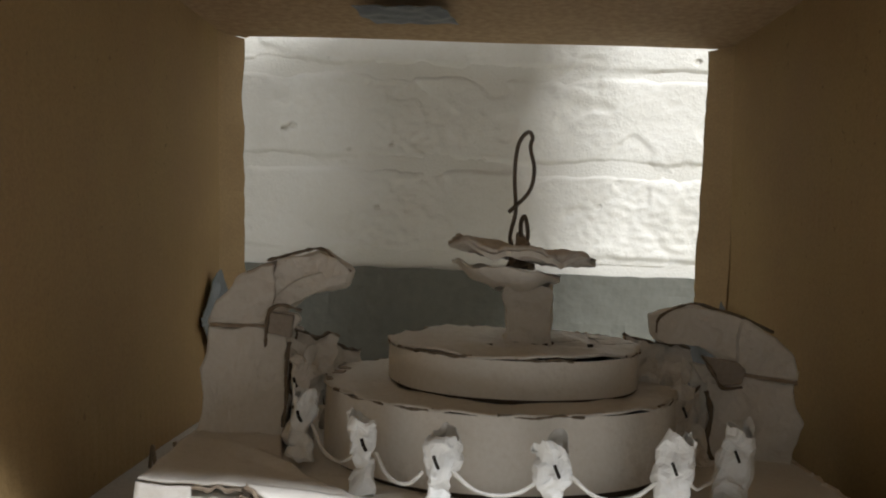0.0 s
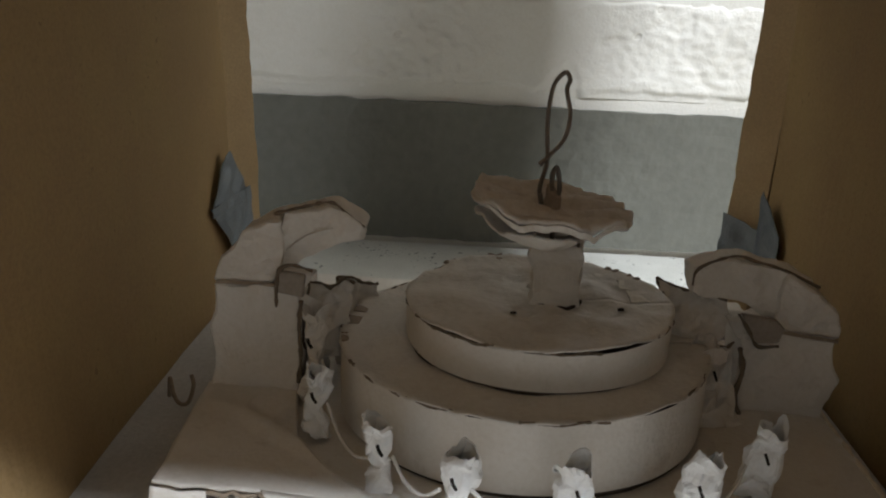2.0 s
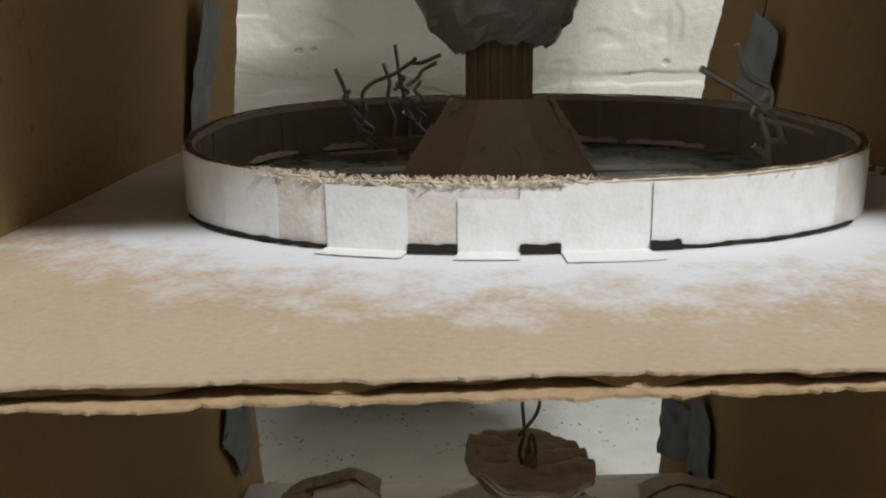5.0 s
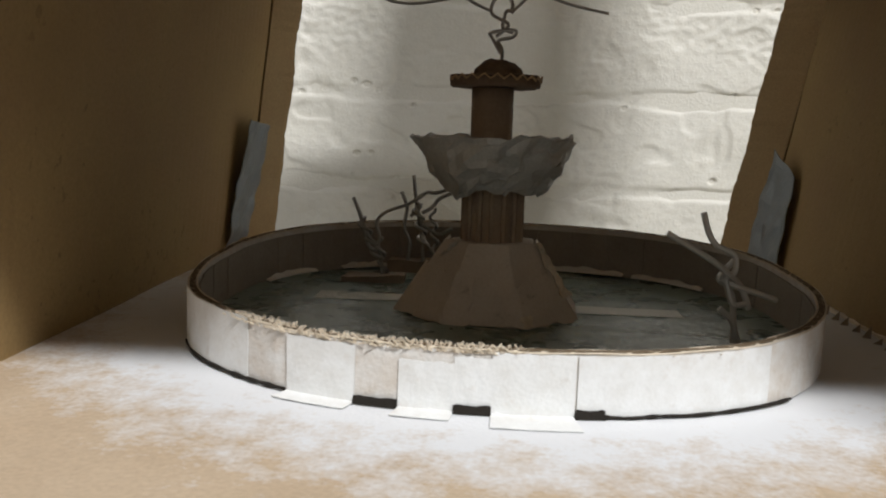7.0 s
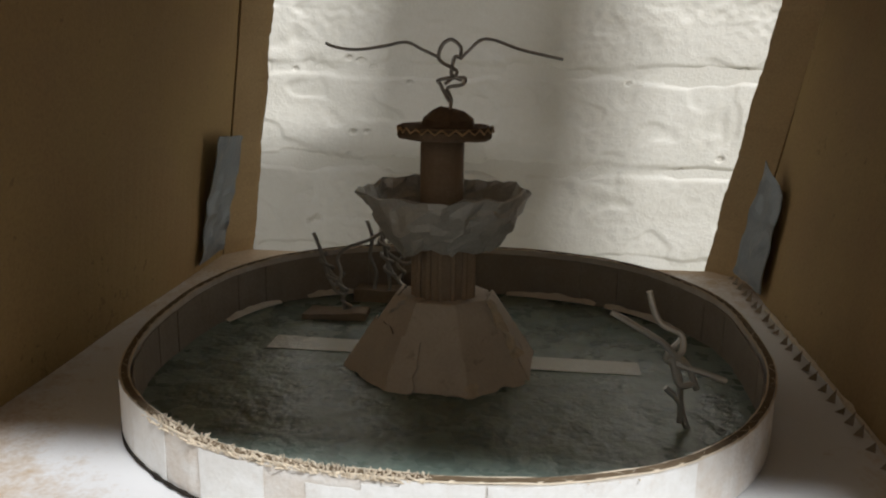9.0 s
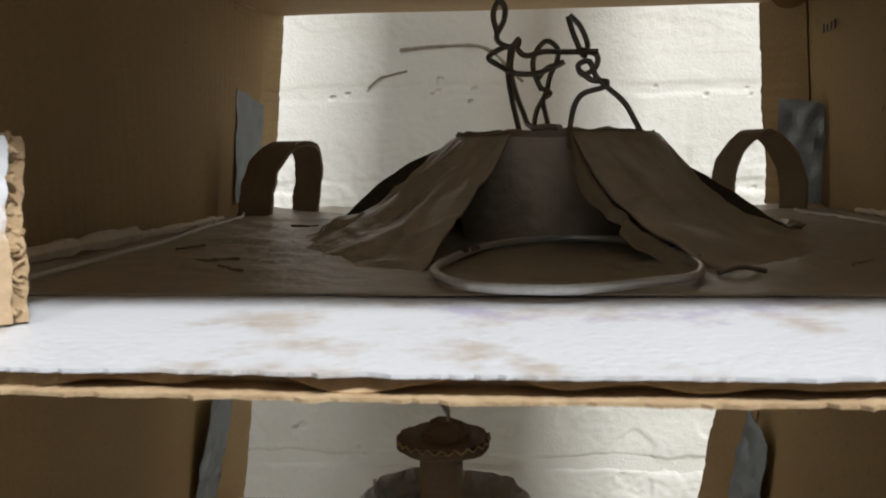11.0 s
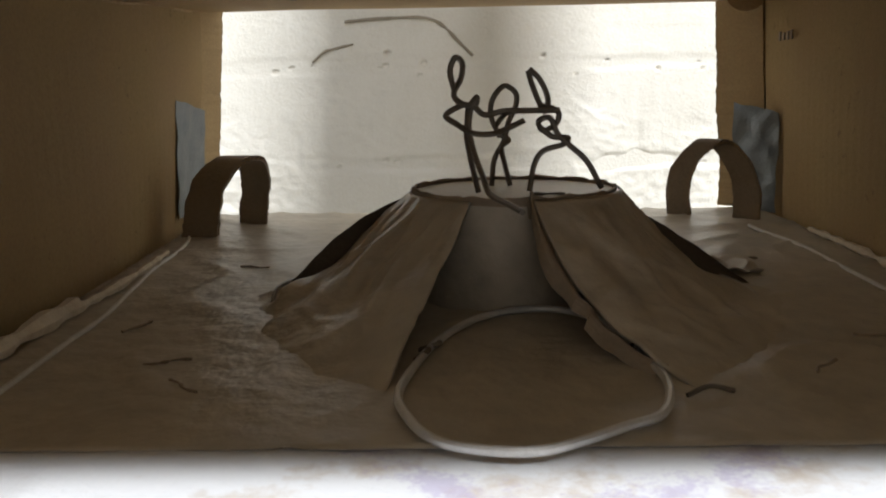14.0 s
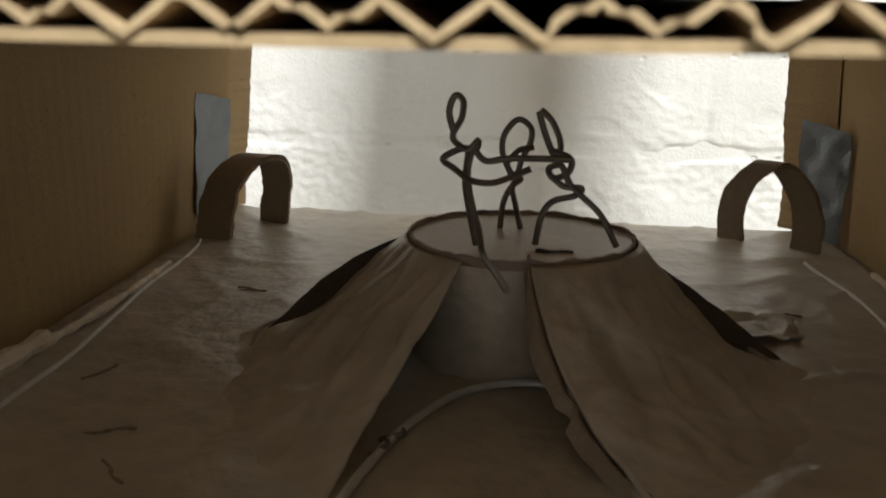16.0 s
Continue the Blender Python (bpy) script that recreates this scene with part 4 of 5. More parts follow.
def creased_sheet(corners, seed, label, amp=0.0042):
    ob = thing("creased_paper", corners[3], label, "paper sheet", "creased paper sheets")
    f = rough(quad(*corners), amp, 0.010, seed)
    g = rough(f, amp * 0.4, 0.004, seed + 3)
    part("sheet", sheet(g, 22, 22, 0.0005), white_paper, ob)
    part("torn_edge", tube([g(i / 8, 1) for i in range(9)], 0.0006, 5, 4, wob=0.9), rim_dark, ob, "dark torn edge")
    part("torn_edge", tube([g(0, i / 8) for i in range(9)], 0.0005, 5, 4, wob=0.9), rim_dark, ob, "dark torn edge")


creased_sheet(((0.0800, 0.306, 0.036), (0.0930, 0.304, 0.040), (0.0985, 0.312, 0.0565), (0.0740, 0.322, 0.0585)), 1.0, "creased white paper sheet leaning between fountain and tower")
creased_sheet(((0.0860, 0.292, 0.0165), (0.1020, 0.296, 0.0160), (0.1010, 0.306, 0.0430), (0.0885, 0.304, 0.0400)), 4.0, "crumpled white paper sheet standing beside the fountain")
creased_sheet(((-0.0490, 0.290, 0.0330), (-0.0370, 0.298, 0.0340), (-0.0360, 0.306, 0.0560), (-0.0500, 0.298, 0.0600)), 7.0, "crumpled white paper sheet beside the card tower")
creased_sheet(((-0.0420, 0.318, 0.0300), (-0.0290, 0.322, 0.0320), (-0.0300, 0.330, 0.0480), (-0.0420, 0.326, 0.0500)), 9.0, "creased white paper sheet leaning behind the fountain", 0.003)

# ---- middle level: basin with a tiered fountain ----
def z2(y):
    return Z2F + (Z2R - Z2F) * (y - 0.111) / (REAR - 0.111)


basin = thing("round_basin", (RING[0], RING[1], Z2F), "wide round cardboard basin with white paper tabs round its rim", "basin")
RX, RY_FRONT, RY_BACK, SQUARE, RH = 0.1135, 0.1092, 0.1021, 2.39, 0.0205
def ring_xy(a, out):
    """The basin's outline, a rounded square more than a circle."""
    c, s = math.cos(a), math.sin(a)
    k = (abs(c) ** SQUARE + abs(s) ** SQUARE) ** (-1 / SQUARE)
    return RING[0] + (RX * k + out) * c, RING[1] + ((RY_FRONT if s < 0 else RY_BACK) * k + out) * s
def ring_angle(x):
    """The angle on the front half at which the outline passes x."""
    lo, hi = math.pi, 2 * math.pi
    for _ in range(40):
        mid = (lo + hi) / 2
        lo, hi = (mid, hi) if ring_xy(mid, 0)[0] < x else (lo, mid)
    return lo
def ring_point(a, out, h):
    x, y = ring_xy(a, out)
    h *= 1.04 + 1.87 * (y - 0.300)
    x += 0.0015 * noise.noise((math.cos(a) * 3, math.sin(a) * 3, 0))
    return V((x, y, z2(y) + 0.0004 + h))
def ring_wall(u, v):
    a = 2 * math.pi * u
    torn = 0.0002 * noise.noise((math.cos(a) * 20, math.sin(a) * 40, 2))
    return ring_point(a, 0.0002 * noise.noise((a * 30, v, 0)), RH * v + torn * v ** 6)
ring_mat = material("worn_white_card", (0.72, 0.70, 0.67), (0.58, 0.50, 0.42), 0.75, big=0.006, fine=0.0012, bump=0.4, mix=0.7)
wall_ob = part("rim_wall", sheet(ring_wall, 240, 5, 0.0028), ring_mat, basin, "worn white card strip bent into a ring")
# upright panels inside the ring, where the strip is scored
for k in range(40):
    a0, a1 = 2 * math.pi * k / 40 + 0.0006, 2 * math.pi * (k + 1) / 40 - 0.0006
    part("inner_panel", sheet(lambda u, v, a0=a0, a1=a1, k=k: ring_point(a0 + (a1 - a0) * u, -0.0034 - 0.0003 * math.sin(k * 4.7), (RH - 0.0022) * v + 0.0006), 3, 2, 0.0006), inner_card, basin)
# torn paper fuzz on the front rim
fuzz = bmesh.new()
rng = random.Random(4)
for k in range(900):
    a = rng.uniform(4.0, 4.78) if k < 840 else rng.uniform(3.6, 5.4)
    p = ring_point(a, rng.uniform(-0.0026, 0.0004), RH - 0.0008)
    q = p + V((rng.uniform(-0.0026, 0.0026), rng.uniform(-0.0016, 0.0010), rng.uniform(0.0004, 0.0026 if k < 840 else 0.0007)))
    tube([p, (p + q) / 2 + V((rng.uniform(-0.0004, 0.0004), 0, 0)), q], rng.uniform(0.00008, 0.00026), 4, 2, bm=fuzz)
part("torn_fuzz", fuzz, torn_white, wall_ob, "pale torn paper fibres")
# brown darkened by the shade of the rim's hollow core
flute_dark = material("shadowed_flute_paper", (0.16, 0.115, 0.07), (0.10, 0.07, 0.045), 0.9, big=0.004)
part("flute_core", sheet(lambda u, v: ring_point(2 * math.pi * u, -0.0024 + 0.0020 * v, RH + 0.0004), 200, 1, 0.0004), flute_dark, wall_ob, "brown strip with the rim core's shade painted in")
zig = [ring_point(2 * math.pi * k / 190 + 0.006 * math.sin(k * 3.3), -0.0025 if k % 2 else -0.0003, RH + 0.0005) for k in range(190)]
part("flute_edge", tube(zig, 0.00032, 5, 3, closed=True, wob=0.5), torn_white, wall_ob, "wavy corrugated edge")
for out in (-0.0028, -0.0001):
    part("liner_edge", tube([ring_point(2 * math.pi * k / 120, out + 0.00015 * math.sin(k * 2.7), RH + 0.0004 + 0.0002 * math.sin(k * 5.1)) for k in range(120)], 0.00030, 5, 2, closed=True, wob=0.4), torn_white, wall_ob, "pale edge of the card")
# white paper tabs folded on to the shelf
def tab(x0, x1, foot, top, seed):
    def f(u, v):
        a = ring_angle(x0 + (x1 - x0) * u)
        if v < 0.35:
            p = ring_point(a, 0.0005 + foot * (0.35 - v) / 0.35, 0.0003 + 0.0003 * noise.noise((u * 3, v, seed)))
        else:
            p = ring_point(a, 0.0005 + 0.0002 * noise.noise((u * 4, v * 3, seed)), 0.0004 + (top + 0.0006 * noise.noise((u * 6, 0, seed + 3))) * (v - 0.35) / 0.65)
        return p
    return part("paper_tab", sheet(f, 14, 20, 0.0002), tissue, basin, "white paper tab glued over the rim")
tab(-0.0340, -0.0140, 0.0060, 0.0190, 1)
tab(-0.0021, 0.0131, 0.0065, 0.0158, 2)
tab(0.0233, 0.0449, 0.0100, 0.0200, 3)
tab(0.0131, 0.0233, 0.0, 0.0180, 4)
tab(0.0455, 0.1000, 0.0, 0.0198, 5)
tab(-0.0850, -0.0485, 0.0, 0.0210, 6)
# near-black sheets put on as the shade between and under the tabs
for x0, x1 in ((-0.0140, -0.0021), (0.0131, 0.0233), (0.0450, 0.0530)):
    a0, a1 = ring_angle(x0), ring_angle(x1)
    part("gap_shade", sheet(lambda u, v, a0=a0, a1=a1: ring_point(a0 + (a1 - a0) * u, 0.0016 - 0.0006 * v, -0.0001 + (0.0030 + 0.0005 * noise.noise((u * 5, a0, 0))) * v), 8, 2, 0.0003), dark, basin, "black strip painted as shade under the rim")
# shade below the white strip's lifted lower edge, laid on in near-black
part("gap_shade", tube([ring_point(ring_angle(x), 0.0010, 0.0006 + 0.0003 * math.sin(x * 400)) for x in (0.053, 0.060, 0.068, 0.077, 0.086, 0.095, 0.103, 0.1085)], 0.0005, 5, 4, wob=0.6), dark, basin, "black strip painted as shade under the rim")
part("gap_shade", tube([ring_point(ring_angle(x), 0.0008, 0.0004 + 0.0003 * math.sin(x * 700)) for x in (-0.0800, -0.070, -0.060, -0.050, -0.042, -0.0345)], 0.0006, 5, 4, wob=0.7), dark, basin, "black strip painted as shade under the rim")
def film(u, v):
    a = 2 * math.pi * u
    p = ring_point(a, 0, 0.0)
    q = V((RING[0], RING[1], z2(RING[1])))
    r = q.lerp(p, v * 0.968)
    return V((r.x, r.y, r.z + 0.0018 + 0.0005 * noise.noise((r.x * 90, r.y * 90, 0))))
part("water_film", sheet(film, 96, 14, 0.0008), water_mat, basin, "dull green plastic film as water")
# clear tape, its reflection put into a pale opaque colour
for x0, x1, y, d in ((-0.0530, -0.010, 0.314, 0.015), (0.050, 0.0965, 0.308, 0.014)):
    part("clear_tape", sheet(quad((x0, y - d / 2, z2(y) + 0.0030), (x1, y - d / 2 + 0.001, z2(y) + 0.0030), (x1, y + d / 2, z2(y) + 0.0032), (x0, y + d / 2, z2(y) + 0.0032)), 8, 2, 0.0002),
         material("clear_tape", (0.74, 0.76, 0.72), (0.58, 0.62, 0.58), 0.30, spec=0.7), basin, "strip of shiny clear tape")
# white strips stand in for light seen through gaps under the rear rim
for a0, a1, w in ((1.02, 1.42, 0.0024), (0.62, 0.98, 0.0020), (2.10, 2.32, 0.0022), (2.45, 2.78, 0.0020)):
    part("gap_light", sheet(lambda u, v, a0=a0, a1=a1, w=w: ring_point(a0 + (a1 - a0) * u, -0.0052 - 0.0022 * (1 - v), 0.0028 + w * v * math.sin(math.pi * (0.04 + 0.92 * u)) ** 0.4 * (0.8 + 0.6 * noise.noise((u * 6, a0, 0)))), 24, 3, 0.0004), white_paper, basin, "white strip standing in for light through gaps under the rim")

F = (0.0195, 0.308)
fount = thing("tiered_fountain_model", (F[0], F[1], 0.207), "brown cardboard fountain with a duct tape bowl and wire top", "fountain model")
part("pyramid_base", lathe([(0.0360, 0.2075), (0.0350, 0.2105), (0.0175, 0.2360)], F, 8, 0.0012, 0.02, turn=0.30), pale_card, fount, "faceted folded cardboard base")
def facet(k):
    a0, a1 = 0.30 + k * math.pi / 4 + 0.02, 0.30 + (k + 1) * math.pi / 4 + 0.06
    def f(u, v):
        r = (0.0378 - 0.0190 * v)
        p0, p1 = V((r * math.cos(a0), r * math.sin(a0), 0)), V((r * math.cos(a1), r * math.sin(a1), 0))
        p = p0.lerp(p1, u)
        return V((F[0] + p.x, F[1] + p.y, 0.2082 + 0.0280 * v + 0.0012 * noise.noise((u * 3, k, 0)) * (1 - v) ** 8))
    return f
for k in (3, 4, 5, 6, 7):
    part("facet", sheet(facet(k), 8, 8, -0.0010), pale_card, fount)
def torn_panel(a0, a1, top, rise, seed):
    """A torn piece of card lying over the facets between two angles, its lower edge uneven."""
    def f(u, v):
        a = a0 + (a1 - a0) * u + 0.05 * noise.noise((v * 5, seed, 0)) * (2 * u - 1)
        h = v * (top + rise * u + 0.05 * noise.noise((u * 6, seed, 2))) - (1 - v) * (0.03 + 0.05 * noise.noise((u * 5, seed, 4)))
        r = (0.0390 - 0.0190 * h) * math.cos(math.pi / 8) / math.cos((a - 0.34) % (math.pi / 4) - math.pi / 8)
        return V((F[0] + r * math.cos(a), F[1] + r * math.sin(a), 0.2092 + 0.0280 * h))
    return f
part("torn_panel", sheet(torn_panel(3.42, 4.52, 0.66, -0.10, 1), 26, 10, -0.0007), pale_card, fount, "torn piece of card pasted over the folds")
part("torn_panel", sheet(torn_panel(4.86, 5.74, 0.42, 0.22, 7), 22, 10, -0.0009), pale_card, fount, "torn piece of card pasted over the folds")
part("torn_speck", sheet(torn_panel(5.05, 5.17, 0.10, 0.02, 3), 6, 3, -0.0013), torn_white, fount, "pale torn spot on the card")
def torn_strip(u, v):
    a = 5.80 + (0.16 + 0.06 * noise.noise((u * 7, 1, 0))) * (v - 0.45)
    r = 0.0394 - 0.0190 * u
    return V((F[0] + r * math.cos(a), F[1] + r * math.sin(a), 0.2095 + 0.0272 * u)) + 0.0016 * noise.noise_vector((u * 9, v * 3, 4))
part("torn_strip", sheet(lambda u, v: torn_strip(0.30 + 0.70 * u, v), 30, 8, 0.0006), torn_white, fount, "pale torn edge of the folded card")
part("torn_strip", sheet(lambda u, v: V((F[0] - 0.021 + 0.004 * v + 0.006 * u, F[1] - 0.012 - 0.002 * u, 0.2300 + 0.0058 * u + 0.0025 * v)) + 0.0008 * noise.noise_vector((u * 5, v * 3, 8)), 12, 4, 0.0006), pale_card, fount, "lifted corner of the folded card")
part("lower_column", lathe([(0.0131, 0.2352), (0.0131, 0.2600)], F, 6, 0.0003, 0.01, turn=0.55), column_card, fount)
for k in range(7):
    a = math.pi + 0.35 + k * 0.4
    x, y = F[0] + 0.0122 * math.cos(a), F[1] + 0.0122 * math.sin(a)
    part("fold", tube([(x, y, 0.2358), (x, y, 0.2595)], 0.0011, 6, 3), column_card, fount, "upright fold of the card")
def bowl(u, v):
    a = 2 * math.pi * u
    r = 0.0185 + 0.0125 * v ** 0.7 + 0.0016 * v * v * math.cos(a) ** 2
    p = V((r * math.cos(a), r * math.sin(a), 0.2555 + 0.0215 * v))
    p += 0.0034 * noise.noise_vector(p / 0.010) * (1 - 0.4 * v) + 0.0018 * noise.noise_vector(p / 0.004)
    return V((F[0] - 0.001 + p.x, F[1] + p.y, p.z))
part("bowl", sheet(bowl, 46, 10, 0.0010), tape_light, fount, "crumpled grey duct tape bowl")
part("bowl_floor", lathe([(0.0150, 0.2580), (0.0175, 0.2605), (0.0190, 0.2625)], F, 30, 0.001, 0.01), tape_light, fount)
part("upper_column", lathe([(0.0083, 0.2600), (0.0083, 0.2965)], (0.0177, 0.308), 24, 0.0003, 0.01), column_card, fount, smooth=True)
cap_card = material("dark_brown_card", (0.20, 0.145, 0.10), (0.12, 0.085, 0.06), 0.85, big=0.006, fine=0.001, bump=0.5)
cap2 = part("cap_disc", lathe([(0.0172, 0.2966), (0.0178, 0.2976), (0.0176, 0.2998)], (0.0186, 0.308), 40, 0.0008, 0.006), cap_card, fount)
part("cap_liner", lathe([(0.0174, 0.3004), (0.0178, 0.3010)], (0.0186, 0.308), 40, 0.0010, 0.006), cap_card, cap2)
part("cap_flutes", tube([(0.0186 + 0.0179 * math.cos(k * 0.14), 0.308 + 0.0179 * math.sin(k * 0.14), 0.3001 + 0.0009 * (-1) ** k) for k in range(45)], 0.0004, 5, 2, closed=True, wob=0.6), kraft_torn, cap2, "wavy corrugated edge")
part("knob", lathe([(0.0102, 0.3010), (0.0098, 0.3035), (0.0060, 0.3066), (0.0030, 0.3078)], (0.0195, 0.308), 18, 0.0012, 0.004), cap_card, fount)
Y = 0.308
part("wire_post", tube([(0.0203, Y - 0.003, 0.3040), (0.0205, Y, 0.3110), (0.0190, Y + 0.001, 0.3150), (0.0245, Y, 0.3165), (0.0250, Y - 0.001, 0.3190), (0.0160, Y, 0.3180), (0.0165, Y + 0.001, 0.3160), (0.0200, Y, 0.3100)], 0.0007), wire_grey, fount)
part("wire_head", tube([(0.0180, Y, 0.3165), (0.0225, Y - 0.001, 0.3210), (0.0160, Y, 0.3250), (0.0165, Y, 0.3300), (0.0200, Y, 0.3325), (0.0235, Y, 0.3300), (0.0235, Y, 0.3265), (0.0215, Y, 0.3260), (0.0205, Y, 0.3200), (0.0245, Y, 0.3180)], 0.0007), wire_grey, fount)
part("wire_wing", tube([(0.0160, Y, 0.3260), (0.0100, Y, 0.3285), (0.0035, Y, 0.3313), (-0.0050, Y, 0.3297), (-0.0150, Y, 0.3283), (-0.0230, Y, 0.3290), (-0.0270, Y, 0.3305)], 0.0006), wire_grey, fount)
part("wire_wing", tube([(0.0235, Y, 0.3255), (0.0270, Y, 0.3290), (0.0310, Y, 0.3325), (0.0360, Y, 0.3325), (0.0450, Y, 0.3295), (0.0540, Y, 0.3275), (0.0610, Y, 0.3262)], 0.0006), wire_grey, fount)

# wire figures standing in the basin: plain twisted wire shapes
fa = thing("wire_sculpture", (-0.035, 0.352, 0.2085), "twisted grey wire shape on a small cardboard block", "wire sculpture", "wire sculptures in the basin")
YA = 0.352
part("block", sheet(rough(quad((-0.049, 0.343, 0.2125), (-0.020, 0.345, 0.2135), (-0.020, 0.356, 0.2135), (-0.048, 0.356, 0.2125)), 0.0008, 0.01), 8, 4, 0.0055), kraft_dark, fa, "small torn cardboard block")
part("wire", tube([(-0.0455, YA, 0.2480), (-0.0425, YA, 0.2410), (-0.0405, YA, 0.2350), (-0.0370, YA, 0.2290), (-0.0335, YA, 0.2260), (-0.0320, YA, 0.2180), (-0.0310, YA, 0.2080)], 0.0009), wire_grey, fa)
part("wire", tube([(-0.0405, YA - 0.001, 0.2340), (-0.0385, YA, 0.2270), (-0.0350, YA - 0.001, 0.2240), (-0.0330, YA, 0.2300), (-0.0345, YA, 0.2370), (-0.0300, YA, 0.2420), (-0.0200, YA, 0.2460), (-0.0110, YA, 0.2520)], 0.0008), wire_grey, fa)
fb = thing("wire_sculpture", (-0.015, 0.375, 0.2085), "twisted grey wire shape with splayed legs", "wire sculpture", "wire sculptures in the basin")
YB = 0.375
part("block", sheet(rough(quad((-0.032, 0.372, 0.2165), (-0.008, 0.372, 0.2165), (-0.008, 0.384, 0.2165), (-0.032, 0.384, 0.2165)), 0.0008, 0.01), 8, 4, 0.009), kraft_dark, fb, "small torn cardboard block")
for pts in ([(-0.0205, YB, 0.2580), (-0.0195, YB, 0.2500), (-0.0185, YB, 0.2420), (-0.0170, YB - 0.001, 0.2380), (-0.0150, YB, 0.2280), (-0.0100, YB, 0.2200)], [(-0.0215, YB, 0.2380), (-0.0170, YB, 0.2430), (-0.0190, YB - 0.001, 0.2460), (-0.0140, YB, 0.2500), (-0.0090, YB, 0.2500), (0.0000, YB, 0.2535)],
            [(-0.0160, YB, 0.2400), (-0.0110, YB, 0.2430), (-0.0080, YB, 0.2470), (-0.0020, YB, 0.2500)], [(-0.0180, YB, 0.2400), (-0.0160, YB, 0.2300), (-0.0150, YB, 0.2180), (-0.0160, YB, 0.2120)], [(-0.0165, YB, 0.2350), (-0.0080, YB, 0.2300), (-0.0010, YB, 0.2330)]):
    part("wire", tube(pts, 0.0009), wire_grey, fb)
def helix(p, q, r, turns):
    """A wire wound round the line from p to q."""
    p, q = V(p), V(q)
    n = int(turns * 6)
    return [p.lerp(q, k / n) + V((r * math.cos(k * math.pi / 3), r * math.sin(k * math.pi / 3), 0)) for k in range(n + 1)]
part("wire", tube(helix((-0.0420, YA, 0.2390), (-0.0330, YA, 0.2200), 0.0021, 3), 0.0008, 6, 3), wire_grey, fa, "wire wound round the stem")
part("wire", tube(helix((-0.0335, YA, 0.2300), (-0.0300, YA, 0.2110), 0.0018, 2.5), 0.0008, 6, 3), wire_grey, fa, "wire wound round the stem")
part("wire", tube(helix((-0.0188, YB, 0.2440), (-0.0145, YB, 0.2240), 0.0022, 3), 0.0009, 6, 3), wire_grey, fb, "wire wound round the stem")
part("wire", tube(helix((-0.0110, YB, 0.2420), (-0.0085, YB, 0.2180), 0.0016, 3), 0.0008, 6, 3), wire_grey, fb, "wire wound round the stem")
part("wire", tube([(-0.0260, YB, 0.2500), (-0.0235, YB, 0.2420), (-0.0245, YB, 0.2330), (-0.0215, YB, 0.2250), (-0.0225, YB, 0.2165)], 0.0009), wire_grey, fb)
fc = thing("wire_sculpture", (0.108, 0.262, 0.206), "pale grey wire knot standing on one leg in the basin", "wire sculpture", "wire sculptures in the basin")
YC = 0.260
for pts in ([(0.0915, YC, 0.2545), (0.0935, YC, 0.2480), (0.0965, YC, 0.2435), (0.1025, YC, 0.2405), (0.1030, YC - 0.001, 0.2350), (0.0995, YC, 0.2320)], [(0.0800, YC, 0.2470), (0.0880, YC, 0.2425), (0.0960, YC, 0.2380), (0.1010, YC - 0.001, 0.2340), (0.1055, YC, 0.2300), (0.1090, YC, 0.2220)],
            [(0.1030, YC, 0.2390), (0.0985, YC + 0.001, 0.2320), (0.1030, YC, 0.2300), (0.1100, YC, 0.2280), (0.1180, YC, 0.2255)], [(0.0995, YC, 0.2320), (0.1030, YC, 0.2260), (0.1040, YC, 0.2180), (0.1055, YC, 0.2120), (0.1080, YC, 0.2060)], [(0.1000, YC, 0.2330), (0.1030, YC - 0.001, 0.2240), (0.1085, YC, 0.2240)], [(0.0990, YC, 0.2220), (0.1040, YC, 0.2170), (0.1045, YC, 0.2100)]):
    part("wire", tube(pts, 0.0011), wire_bright, fc)

# ragged flute ends along the right side of the shelf
teeth = bmesh.new()
for k in range(30):
    y = 0.17 + 0.0098 * k + rng.uniform(-0.002, 0.002)
    h = rng.uniform(0.002, 0.0055)
    x = 0.1695 - 0.01 * (y - 0.1) / 0.4
    a, b, c, d = teeth.verts.new((x, y - 0.0022, z2(y) + 0.0003)), teeth.verts.new((x, y + 0.0022, z2(y) + 0.0003)), teeth.verts.new((x + 0.0008, y + rng.uniform(-0.001, 0.001), z2(y) + h)), teeth.verts.new((x - 0.0025, y, z2(y) + 0.0003))
    for q in ((a, b, c), (a, d, c), (b, d, c), (a, b, d)):
        teeth.faces.new(q)
part("torn_teeth", teeth, kraft_dark, box_two, "row of torn flute ends along the side")

# ---- upper level: paper hill with wire figures ----
disc_mat = material("pale_shiny_card", (0.62, 0.57, 0.50), (0.50, 0.44, 0.37), 0.38, big=0.012, fine=0.002, bump=0.35, spec=0.6)
H0, HC, HR, HT = 0.3785, (0.0600, 0.2945), 0.0346, 0.4138
hill = thing("paper_hill", (HC[0], HC[1], H0), "brown paper hill with an open front and round top", "paper model")
part("drum", lathe([(0.0295, H0), (0.0297, 0.400), (0.0295, 0.4125)], (0.0570, 0.2890), 64, 0.0004, 0.01, cap=False), kraft_sheen, hill, smooth=True)
